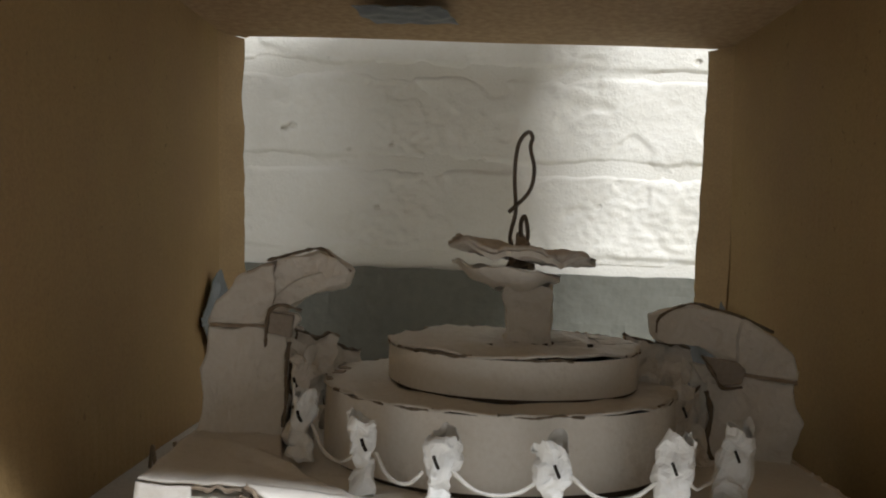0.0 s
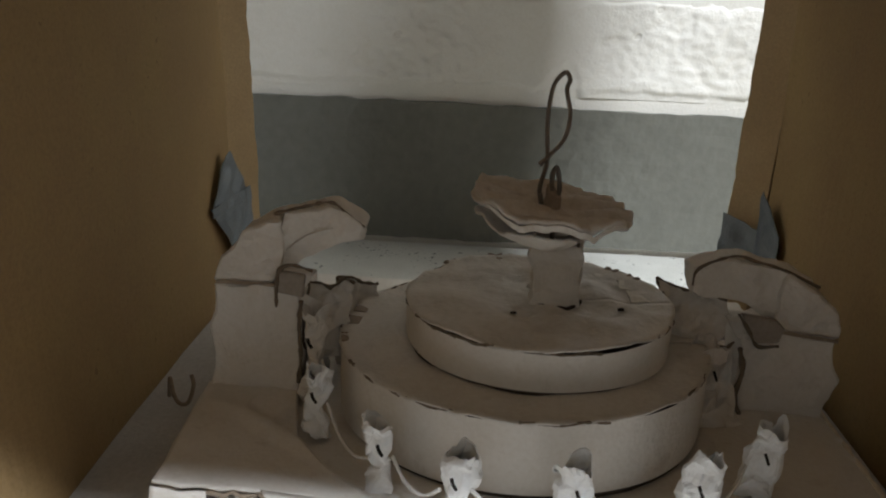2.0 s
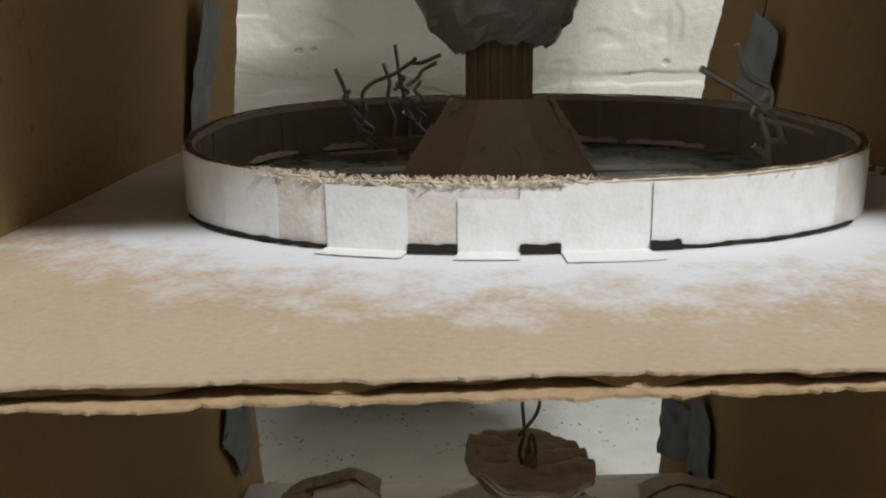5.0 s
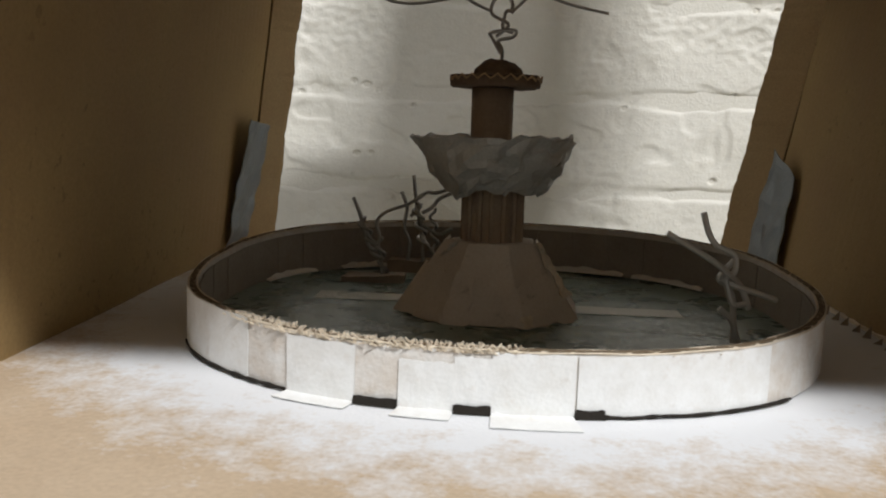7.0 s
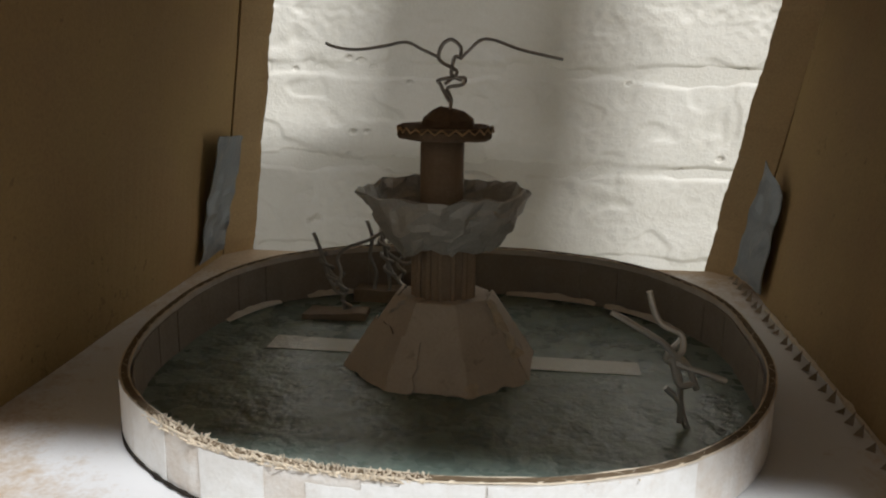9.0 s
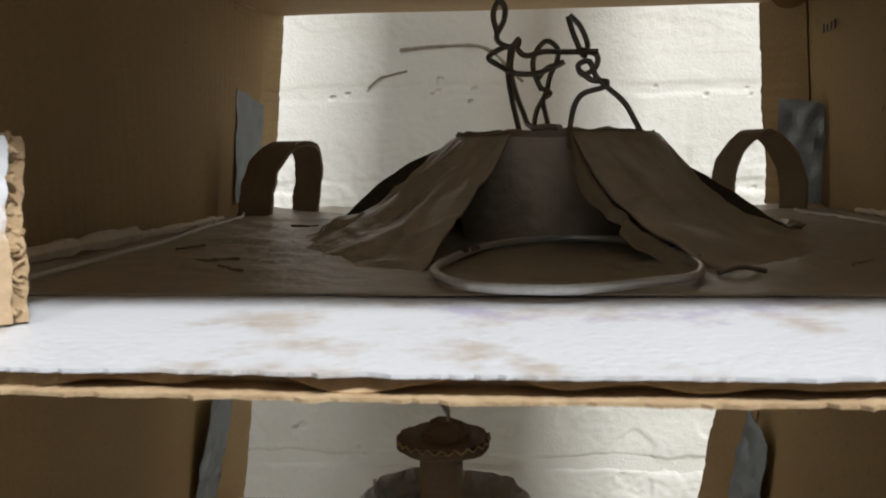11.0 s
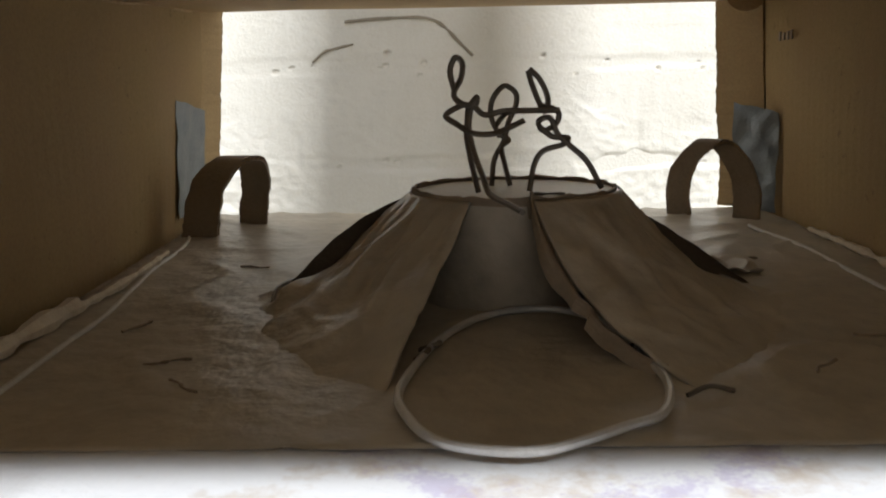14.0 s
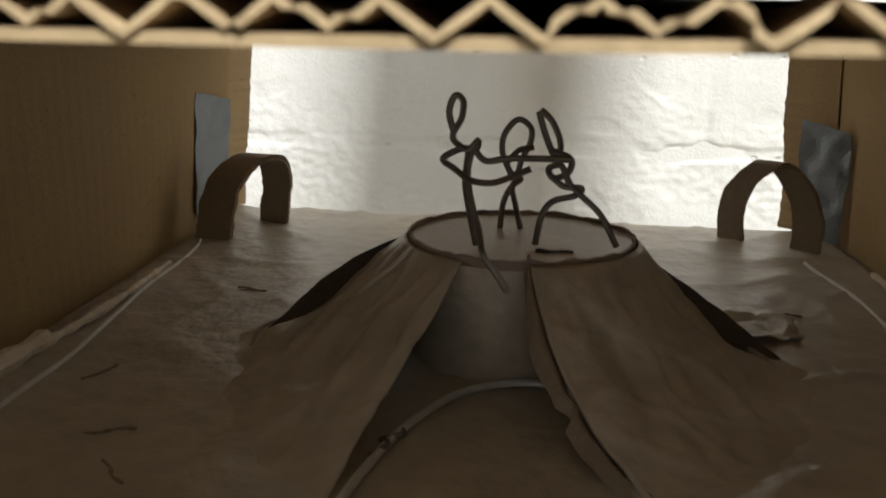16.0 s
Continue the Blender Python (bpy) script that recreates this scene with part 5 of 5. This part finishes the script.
def skirt(t0, t1, b0, b1, reach, seed, sag=0.30):
    """Draped paper between rim angles t0..t1 and floor angles b0..b1 (degrees from the front)."""
    def f(u, v):
        a = radians((t0 + (t1 - t0) * u) * (1 - v) + (b0 + (b1 - b0) * u) * v)
        R = reach(u)
        r = HR + 0.0006 + (R - HR) * v
        z = z3(HC[1] - r * math.cos(a)) + 0.0014 - 0.0012 * v ** 6
        z += (HT - z) * (1 - v) ** (1.55 + sag * u)
        p = V((HC[0] + r * math.sin(a), HC[1] - r * math.cos(a), z))
        w = math.sin(math.pi * min(v, 1)) ** 0.7
        n = 0.0016 * w * max(0.0, 0.6 - 3 * abs(noise.noise((u * 2.2 + v * 1.4, v * 1.1 - u * 0.8, seed + 3)))) + 0.0011 * w * max(0.0, 0.6 - 3 * abs(noise.noise((u * 6 - v * 2, v * 3.1 + u * 2, seed + 6)))) + 0.0024 * w * noise.noise((u * 5 + seed, v * 2.2, seed)) + 0.0012 * w * noise.noise((u * 11 + v * 3, v * 4, seed))
        return p + V((math.sin(a) * n, -math.cos(a) * n, n))
    return f
part("paper_skirt", sheet(skirt(-25, -92, -20, -84, lambda u: 0.108 * (1 - u) ** 1.6 + 0.092 * (1 - (1 - u) ** 1.6), 1.0), 90, 60, 0.0008), kraft_sheen, hill, "draped brown paper side", smooth=True)
part("paper_skirt", sheet(skirt(6, 92, 21, 84, lambda u: 0.104 * (1 - u) ** 1.6 + 0.086 * (1 - (1 - u) ** 1.6), 5.0, 1.0), 90, 60, 0.0008), kraft_sheen, hill, "draped brown paper side", smooth=True)
part("paper_skirt", sheet(skirt(100, 258, 108, 250, lambda u: 0.060, 9.0), 40, 14, 0.0008), kraft_dark, hill, "draped brown paper back")
# curled lip on the opening's right edge
def lip(u, v):
    a = radians(6 * (1 - v) + 20 * v)
    r = HR + (0.094 - HR) * v
    z = z3(HC[1] - r * math.cos(a)) + 0.002
    z += (HT + 0.0006 - z) * (1 - v) ** 1.55
    return V((HC[0] + r * math.sin(a) - (0.0046 + 0.002 * noise.noise((v * 5, 2, 0)) - (0.003 if 0.55 < v < 0.62 else 0)) * u * math.sin(math.pi * v) ** 0.6, HC[1] - r * math.cos(a) - 0.002 * u, z + 0.004 * math.sin(u * 2.6) - 0.004 * u + 0.0012 * noise.noise((v * 9, u, 3))))
part("curled_lip", sheet(lip, 6, 30, 0.0008), kraft_dark, hill, "curled edge of the paper")
rimband = part("rim_band", sheet(lambda u, v: V((HC[0] + (HR + 0.0004 * noise.noise((u * 40, v, 0))) * math.sin(2 * math.pi * u), HC[1] - HR * math.cos(2 * math.pi * u), 0.4085 + (0.0065 + 0.0012 * noise.noise((math.cos(6.283 * u) * 5, math.sin(6.283 * u) * 5, 0)) + 0.0006 * noise.noise((u * 150, 0, 0))) * v)), 120, 3, 0.0010), kraft_dark, hill, "ragged dark rim")
part("top_disc", lathe([(0.0336, 0.4122), (0.0337, 0.4138)], HC, 48, 0.0004, 0.01), disc_mat, hill, "pale shiny round top")
scar = part("slot", tube([(0.0650, 0.276, 0.4140), (0.0695, 0.2752, 0.4143), (0.0720, 0.2765, 0.4142), (0.0755, 0.277, 0.4139)], 0.0008, 6, 4, wob=0.8), shade_card, hill, "dark slot in the top")

def figure(base, strands, label, r=0.00095):
    ob = thing("wire_sculpture", base, label, "wire sculpture", "wire sculptures on the hill")
    for pts in strands:
        part("wire", tube(pts, r), wire_mat, ob)
    return ob
A = 0.276
figure((0.047, A, 0.4145), [
    [(0.0405, A, 0.4475), (0.0393, A, 0.4530), (0.0410, A, 0.4572), (0.0432, A, 0.4555), (0.0428, A, 0.4510), (0.0405, A, 0.4465), (0.0415, A, 0.4440), (0.0450, A - 0.001, 0.4425), (0.0475, A, 0.4450), (0.0470, A, 0.4425), (0.0430, A, 0.4425), (0.0378, A, 0.4395), (0.0410, A, 0.4368), (0.0460, A - 0.002, 0.4340), (0.0520, A - 0.002, 0.4335), (0.0570, A, 0.4350), (0.0625, A, 0.4375)],
    [(0.0450, A + 0.001, 0.4430), (0.0445, A, 0.4380), (0.0442, A, 0.4330), (0.0455, A, 0.4250), (0.0478, A, 0.4150)],
    [(0.0460, A, 0.4430), (0.0450, A - 0.001, 0.4360), (0.0465, A - 0.003, 0.4280), (0.0490, A - 0.006, 0.4210), (0.0510, A - 0.014, 0.4160), (0.0560, A - 0.030, 0.4148), (0.0590, A - 0.040, 0.4140)],
    [(0.0465, A, 0.4425), (0.0500, A - 0.001, 0.4395), (0.0560, A - 0.002, 0.4405), (0.0640, A, 0.4405), (0.0735, A, 0.4405)]], "twisted dark wire shape with a looped top and outstretched arm")
Bf = 0.304
figure((0.057, Bf, 0.4145), [
    [(0.0560, Bf, 0.4310), (0.0530, Bf, 0.4380), (0.0535, Bf, 0.4440), (0.0575, Bf, 0.4485), (0.0615, Bf, 0.4460), (0.0615, Bf, 0.4415), (0.0590, Bf, 0.4360), (0.0575, Bf, 0.4300), (0.0540, Bf, 0.4230), (0.0530, Bf, 0.4140)],
    [(0.0545, Bf, 0.4350), (0.0580, Bf - 0.001, 0.4390), (0.0625, Bf, 0.4400)], [(0.0555, Bf, 0.4320), (0.0590, Bf, 0.4300), (0.0565, Bf - 0.001, 0.4275), (0.0575, Bf, 0.4220), (0.0595, Bf, 0.4140)]], "twisted dark wire shape with a tall round loop")
C = 0.282
figure((0.072, C, 0.4145), [
    [(0.0640, C, 0.4530), (0.0655, C, 0.4480), (0.0680, C, 0.4420), (0.0695, C, 0.4400), (0.0705, C, 0.4440), (0.0680, C + 0.0005, 0.4500), (0.0645, C, 0.4535)],
    [(0.0685, C, 0.4420), (0.0735, C - 0.001, 0.4400), (0.0730, C, 0.4360), (0.0690, C + 0.001, 0.4340), (0.0675, C, 0.4370), (0.0710, C - 0.001, 0.4380), (0.0735, C, 0.4330), (0.0765, C, 0.4300), (0.0830, C, 0.4240), (0.0880, C, 0.4150)],
    [(0.0680, C, 0.4350), (0.0720, C, 0.4320), (0.0770, C + 0.001, 0.4315), (0.0755, C, 0.4295), (0.0690, C, 0.4275), (0.0660, C, 0.4230), (0.0645, C, 0.4145)]], "twisted dark wire shape leaning forward on splayed legs")

# wire ring lying before the hill
ring3 = thing("wire_ring", (0.06, 0.21, 0.377), "pale bent wire ring lying before the paper hill", "wire ring")
RING3 = ((0.0275, 0.193), (0.0305, 0.178), (0.0370, 0.1665), (0.0465, 0.162), (0.0570, 0.1615), (0.0660, 0.166), (0.0755, 0.1725), (0.0850, 0.1795), (0.0900, 0.197), (0.0885, 0.214), (0.0860, 0.235), (0.0765, 0.2535), (0.0640, 0.2585), (0.0480, 0.2505), (0.0375, 0.233), (0.0320, 0.216))
part("ring", tube([(x, y, z3(y) + 0.0026 + 0.0006 * (y > 0.2)) for x, y in RING3], 0.0011, 9, 8, closed=True), wire_bright, ring3)
for pts in (((0.0300, 0.214, 0.001), (0.0335, 0.218, 0.0024), (0.0310, 0.222, 0.001), (0.0360, 0.223, 0.0024), (0.0350, 0.228, 0.0012)), ((0.0870, 0.212, 0.001), (0.0905, 0.216, 0.0024), (0.0860, 0.220, 0.001), (0.0885, 0.224, 0.0024))):
    part("twist", tube([(x, y, z3(y) + 0.0018 + dz) for x, y, dz in pts], 0.0007), wire_mat, ring3, "dark twisted join")

def arch(path, w, narrow, label, depth_dir):
    """A bent strip of corrugated card standing on both feet: two liners with the flutes between."""
    pts = spline(path, 8)
    n = len(pts) - 1
    ob = thing("card_arch", (sum(p[0] for p in path) / len(path), path[0][1], path[0][2]), label, "card arch", "card arches")
    across = V(depth_dir)
    def layer(inset, ragged):
        def f(u, v):
            k = min(int(u * n), n - 1)
            p = pts[k].lerp(pts[k + 1], u * n - k)
            normal = (pts[k + 1] - pts[k]).cross(across).normalized()
            edge = 1 + 0.10 * noise.noise((u * 14, 0, p.x * 20)) + ragged * noise.noise((u * 70, v, 3 + inset * 900))
            return p + across * (w * (1 + (narrow - 1) * u) * (v - 0.5) * edge) - normal * inset
        return f
    part("outer_liner", sheet(layer(0.0, 0.05), n, 6, 0.0005), kraft_dark, ob)
    part("inner_liner", sheet(layer(0.0021, 0.09), n, 6, 0.0005), kraft_dark, ob)
    wavy = layer(0.0012, 0.04)
    for v in (0.02, 0.98):
        part("flute_edge", tube([wavy(i / 60, v) + V((0, 0, 0.0006 * (-1) ** i)) for i in range(61)], 0.0003, 4, 2, wob=0.5), kraft_torn, ob, "wavy torn edge of the card")
    return ob
arch([(-0.0815, 0.398, 0.3816), (-0.0800, 0.399, 0.3930), (-0.0775, 0.401, 0.4040), (-0.0725, 0.405, 0.4120), (-0.0665, 0.412, 0.4162), (-0.0620, 0.422, 0.4135), (-0.0625, 0.430, 0.4020), (-0.0645, 0.432, 0.3930), (-0.0655, 0.432, 0.3822)], 0.0175, 0.80, "wide bent brown cardboard strip arched on its two ends", (1.0, -0.12, 0))
arch([(0.1550, 0.441, 0.3824), (0.1540, 0.441, 0.3960), (0.1560, 0.437, 0.4090), (0.1625, 0.430, 0.4182), (0.1700, 0.426, 0.4185), (0.1775, 0.423, 0.4090), (0.1825, 0.424, 0.3960), (0.1828, 0.424, 0.3822)], 0.0130, 1.1, "bent brown cardboard strip arched on its two ends", (0.72, -0.6, 0))

for pts in (((-0.0835, 0.386, 0.0032), (-0.0825, 0.380, 0.0020), (-0.0800, 0.360, 0.0018), (-0.0785, 0.328, 0.0018), (-0.0740, 0.293, 0.0018), (-0.0700, 0.261, 0.0018), (-0.0695, 0.235, 0.0018), (-0.0688, 0.212, 0.0018), (-0.0680, 0.180, 0.0018)), ((0.1765, 0.400, 0.0026), (0.1785, 0.388, 0.0018), (0.1830, 0.354, 0.0018), (0.1820, 0.310, 0.0018), (0.1815, 0.270, 0.0018), (0.1790, 0.220, 0.0018), (0.1770, 0.180, 0.0018))):
    tagged(part("string", tube([(x, y, z3(y) + dz) for x, y, dz in pts], 0.0008, 6, 8, wob=0.2), string_mat), "pale string lying along the side of the board", "string", "strings on the board")
for pts in ([(0.012, 0.304, 0.3840), (0.000, 0.298, 0.3862), (-0.012, 0.290, 0.3852), (-0.0190, 0.281, 0.3838), (-0.0200, 0.274, 0.3802)], [(0.112, 0.302, 0.3840), (0.124, 0.294, 0.3846), (0.132, 0.286, 0.3832), (0.1360, 0.278, 0.3814), (0.1365, 0.272, 0.3802)]):
    tagged(part("wire_end", tube(pts, 0.0007), wire_grey), "loose end of wire poking from under the paper hill", "wire", "loose wire ends")
tagged(part("wire_end", tube([(0.0930, 0.191, z3(0.191) + 0.0018), (0.0990, 0.1945, z3(0.194) + 0.0026), (0.1045, 0.1935, z3(0.193) + 0.0018)], 0.0006), wire_mat), "short dark wire lying on the board", "wire", "loose wire ends")
# dark sheets put in as the shade of hollows where the paper lifts
def lifted(p0, p1, lift, drop):
    p0, p1 = V(p0), V(p1)
    def f(u, v):
        p = p0.lerp(p1, u)
        p.z += lift * math.sin(math.pi * u) - v * drop * math.sin(math.pi * min(1, u * 0.9 + 0.05)) ** 0.7 + 0.0006 * noise.noise((u * 9, v, 0))
        p.y -= 0.006 * v
        return p
    return f
shade = material("hollow_shade", (0.075, 0.058, 0.042), None, 0.8)
tagged(part("paper_fold", sheet(lifted((-0.0190, 0.283, 0.3805), (0.0260, 0.300, 0.4120), 0.0056, 0.024), 24, 6, 0.0008), shade), "dark sheet painted as shade under the lifted paper beside the hill", "paper fold", "paper folds")
tagged(part("paper_fold", sheet(lifted((0.1400, 0.288, 0.3805), (0.0940, 0.300, 0.4105), 0.0015, 0.015), 24, 6, 0.0008), shade), "dark sheet painted as shade under the lifted paper beside the hill", "paper fold", "paper folds")
tagged(part("paper_fold", sheet(rough(quad((0.114, 0.300, 0.3822), (0.151, 0.306, 0.3818), (0.150, 0.328, 0.3822), (0.114, 0.338, 0.3836)), 0.0024, 0.006), 30, 14, 0.0005), kraft_sheen), "crinkled shiny brown paper beside the hill", "paper fold", "paper folds")

# standing strip of half-painted card at the front
SB = 0.3752
strip = thing("card_strip", (-0.049, 0.130, SB), "upright torn card strip, half painted white", "card strip")
def strip_f(u, v):
    z = SB + 0.0004 + 0.0330 * v
    x = -0.0545 + 0.0130 * u - 0.0025 * v * (1 - u) - 0.0008 * v + (0.0010 * noise.noise((z * 260, 1, 0)) + 0.0016 * noise.noise((z * 90, 2, 0))) * (0.1 + 0.9 * u ** 5)
    return V((x, 0.1255 + 0.0085 * u + 0.002 * v, z + 0.0012 * noise.noise((u * 9, 0, 0)) * v ** 10))
part("front_liner", sheet(strip_f, 14, 40, 0.0006), strip_mat, strip)
part("back_liner", sheet(lambda u, v: strip_f(u, v) + V((0.0010 * u + 0.0004, 0.0026, 0.0008 * noise.noise((u * 12, 5, 0)) * v)), 14, 40, 0.0006), kraft_torn, strip)
edge = bmesh.new()
for k in range(46):
    z = SB + 0.001 + rng.uniform(0, 0.0315)
    p = strip_f(1, (z - SB) / 0.0334) + V((rng.uniform(-0.0012, 0.0), rng.uniform(0.0, 0.0030), 0))
    q = p + V((rng.uniform(0.0002, 0.0026), rng.uniform(-0.0006, 0.0010), rng.uniform(-0.0018, 0.0018)))
    tube([p, (p + q) / 2 + V((0, 0, rng.uniform(-0.0005, 0.0005))), q], rng.uniform(0.00012, 0.00050), 4, 3, bm=edge, wob=0.9)
part("torn_edge", edge, kraft_torn, strip, "fibrous torn edge")
tuft = bmesh.new()
for k in range(60):
    u = rng.uniform(0.3, 1)
    p = strip_f(u, 1) + V((0, rng.uniform(0, 0.003), -0.0006))
    tube([p, p + V((rng.uniform(-0.0012, 0.0012), rng.uniform(-0.0008, 0.0008), rng.uniform(0.0004, 0.0016)))], rng.uniform(0.0001, 0.0003), 4, 2, bm=tuft)
part("torn_top", tuft, kraft_torn, strip, "fibrous torn top")

# semicircular tab and pencil marks at the rear top corner
tab_ob = part("hand_hole_tab", prism([(0.1750, 0.4935)] + [(0.1855 - 0.0105 * math.cos(k * math.pi / 10), 0.4925 - 0.0085 * math.sin(k * math.pi / 10)) for k in range(11)] + [(0.1960, 0.4935)], 0.002, REAR - 0.019, 0.0003), kraft_plain, box_three, "half-round cardboard tab")
for k, (dx, h) in enumerate(((0, 0.006), (0.004, 0.005), (0.008, 0.0055), (0.012, 0.006))):
    part("pencil_bar", block(0.1968, 0.1975, 0.430 - dx * 1.2 - 0.0018, 0.430 - dx * 1.2 + 0.0005, 0.4685, 0.4685 + h * 0.7), kraft_dark, box_three, "faint pencil mark")

# ---- wall relief: painted bricks ----
PITCH, LENGTH = 0.0780, 0.2185


PITS = ((-0.065, 0.120, 0.0030), (-0.139, 0.186, 0.0042), (-0.145, 0.183, 0.0030), (0.011, 0.160, 0.0045), (0.019, 0.161, 0.0030), (0.133, 0.146, 0.0028), (0.159, 0.151, 0.0030), (0.118, 0.126, 0.0026),
        (0.048, 0.238, 0.0035), (-0.100, 0.320, 0.0040), (-0.110, 0.322, 0.0030), (-0.107, 0.261, 0.0030), (-0.095, 0.262, 0.0024), (-0.016, 0.479, 0.0024), (0.195, 0.248, 0.0032), (0.062, 0.535, 0.0030))


# crumbled holes along the joints
pit_rng = random.Random(31)
PITS += tuple((pit_rng.uniform(-0.20, 0.26), 0.079 + PITCH * pit_rng.randint(0, 5) + pit_rng.gauss(0, 0.005), pit_rng.uniform(0.0012, 0.0026)) for k in range(60))


def sharp(v, lo, hi):
    k = max(0.0, min(1.0, (v - lo) / (hi - lo)))
    return k * k * (3 - 2 * k)


def relief_of(x, z, bed, head):
    """Depth of the painted face behind its foremost plane; bed and head: distances from the joints."""
    low = max(0.0, min(1.0, (0.46 - z) / 0.10))
    n1, n2, n3 = noise.noise((x * 16, z * 20, 2)), noise.noise((x * 52, z * 70, 7)), noise.noise((x * 150, z * 190, 4))
    # joints: filled in places, with a crumbled edge
    keep = max(0.0, min(1.0, 0.75 + 1.1 * noise.noise((x * 13, z * 7, 5))))
    edge = 0.0030 + 0.0034 * n1 + 0.0024 * n2
    y = (0.0009 + 0.0022 * low) * keep * (1 - sharp(bed, edge, edge + 0.0052))
    hedge = 0.0042 + 0.0030 * n1
    y += (0.0003 + 0.0013 * low) * (1 - sharp(head, hedge, hedge + 0.0070)) * max(0.0, min(1.0, 0.25 + n2 * 1.2 + n1 * 1.2))
    # broad swells, brush-filled lumps and flaked patches
    y += (0.0007 + 0.0010 * low) * noise.noise((x * 14, z * 30, 1))
    flake = noise.noise((x * 24, z * 34, 11)) + 0.35 * n2
    y += (0.0003 + 0.0011 * low) * sharp(flake, 0.12, 0.34)
    patchy = sharp(noise.noise((x * 9, z * 12, 21)), -0.05, 0.25)
    y += (0.0002 + 0.0008 * low) * patchy * abs(n2) + (0.00022 + 0.00042 * low) * (0.5 + patchy) * n3
    y -= (0.0003 + 0.0005 * low) * max(0.0, 0.35 - 2.2 * abs(noise.noise((x * 20, z * 46, 31)))) * patchy
    for px, pz, r in PITS:
        if abs(x - px) < 2 * r and abs(z - pz) < 2 * r:
            d = math.hypot((x - px) * 0.75, z - pz) * (1 + 0.5 * n3 + 0.3 * n2)
            y += 0.0062 * (1 - sharp(d, 0.25 * r, 0.75 * r))
    return y


def brick_mesh(cx, cz, fine_):
    """A painted brick with half its joints: a front face and its four narrow sides."""
    nu, nv = (150, 60) if fine_ else (12, 6)
    bm = bmesh.new()
    grid = []
    for i in range(nu + 1):
        line = []
        for j in range(nv + 1):
            u, v = i / nu, j / nv
            x, z = (u - 0.5) * LENGTH, (v - 0.5) * PITCH
            line.append(bm.verts.new((x, -0.0030 + relief_of(cx + x, cz + z, min(v, 1 - v) * PITCH, min(u, 1 - u) * LENGTH), z)))
        grid.append(line)
    for i in range(nu):
        for j in range(nv):
            bm.faces.new((grid[i][j], grid[i + 1][j], grid[i + 1][j + 1], grid[i][j + 1])).smooth = True
    corners = [bm.verts.new((a * LENGTH / 2, 0.005, b * PITCH / 2)) for a, b in ((-1, -1), (1, -1), (1, 1), (-1, 1))]
    sides = ([g[0] for g in grid], grid[-1], [g[-1] for g in grid[::-1]], grid[0][::-1])
    for k, side in enumerate(sides):
        a, b = corners[k], corners[(k + 1) % 4]
        bm.faces.new([a, b] + [bm.verts.new(v.co) for v in side[::-1]])
    me = bpy.data.meshes.new("brick")
    bm.to_mesh(me)
    bm.free()
    me.materials.append(paint_white)
    return me


PLAIN = brick_mesh(5.0, 0.9, False)
for row in range(-0, 14):
    z = 0.079 + PITCH * (row + 0.5)
    shift = 0.069 if row % 2 else 0.069 - LENGTH * 0.45
    for col in range(-4, 4):
        x = shift + LENGTH * (col + 0.5)
        ob = new("brick", brick_mesh(x, z, True) if row < 7 and -0.32 < x < 0.40 else PLAIN)
        ob.location = (x, WALL + 0.0008, z)
        ob.parent = wall_north
# cracks and drips in the paint
for pts, r in (([(-0.049, 0, 0.504), (-0.02, 0, 0.506), (0.013, 0, 0.506), (0.028, 0, 0.500), (0.040, 0, 0.488), (0.052, 0, 0.476)], 0.0013), ([(-0.076, 0, 0.473), (-0.066, 0, 0.481), (-0.055, 0, 0.484), (-0.043, 0, 0.4865)], 0.0010)):
    part("paint_crack", tube([(x, WALL - 0.0028 + 0.0008 * math.sin(x * 300), z) for x, y, z in pts], r, 5, 6, wob=0.6), material("crack_dirt", (0.36, 0.31, 0.24), None, 0.9), wall_north, "dirty crack in the paint")
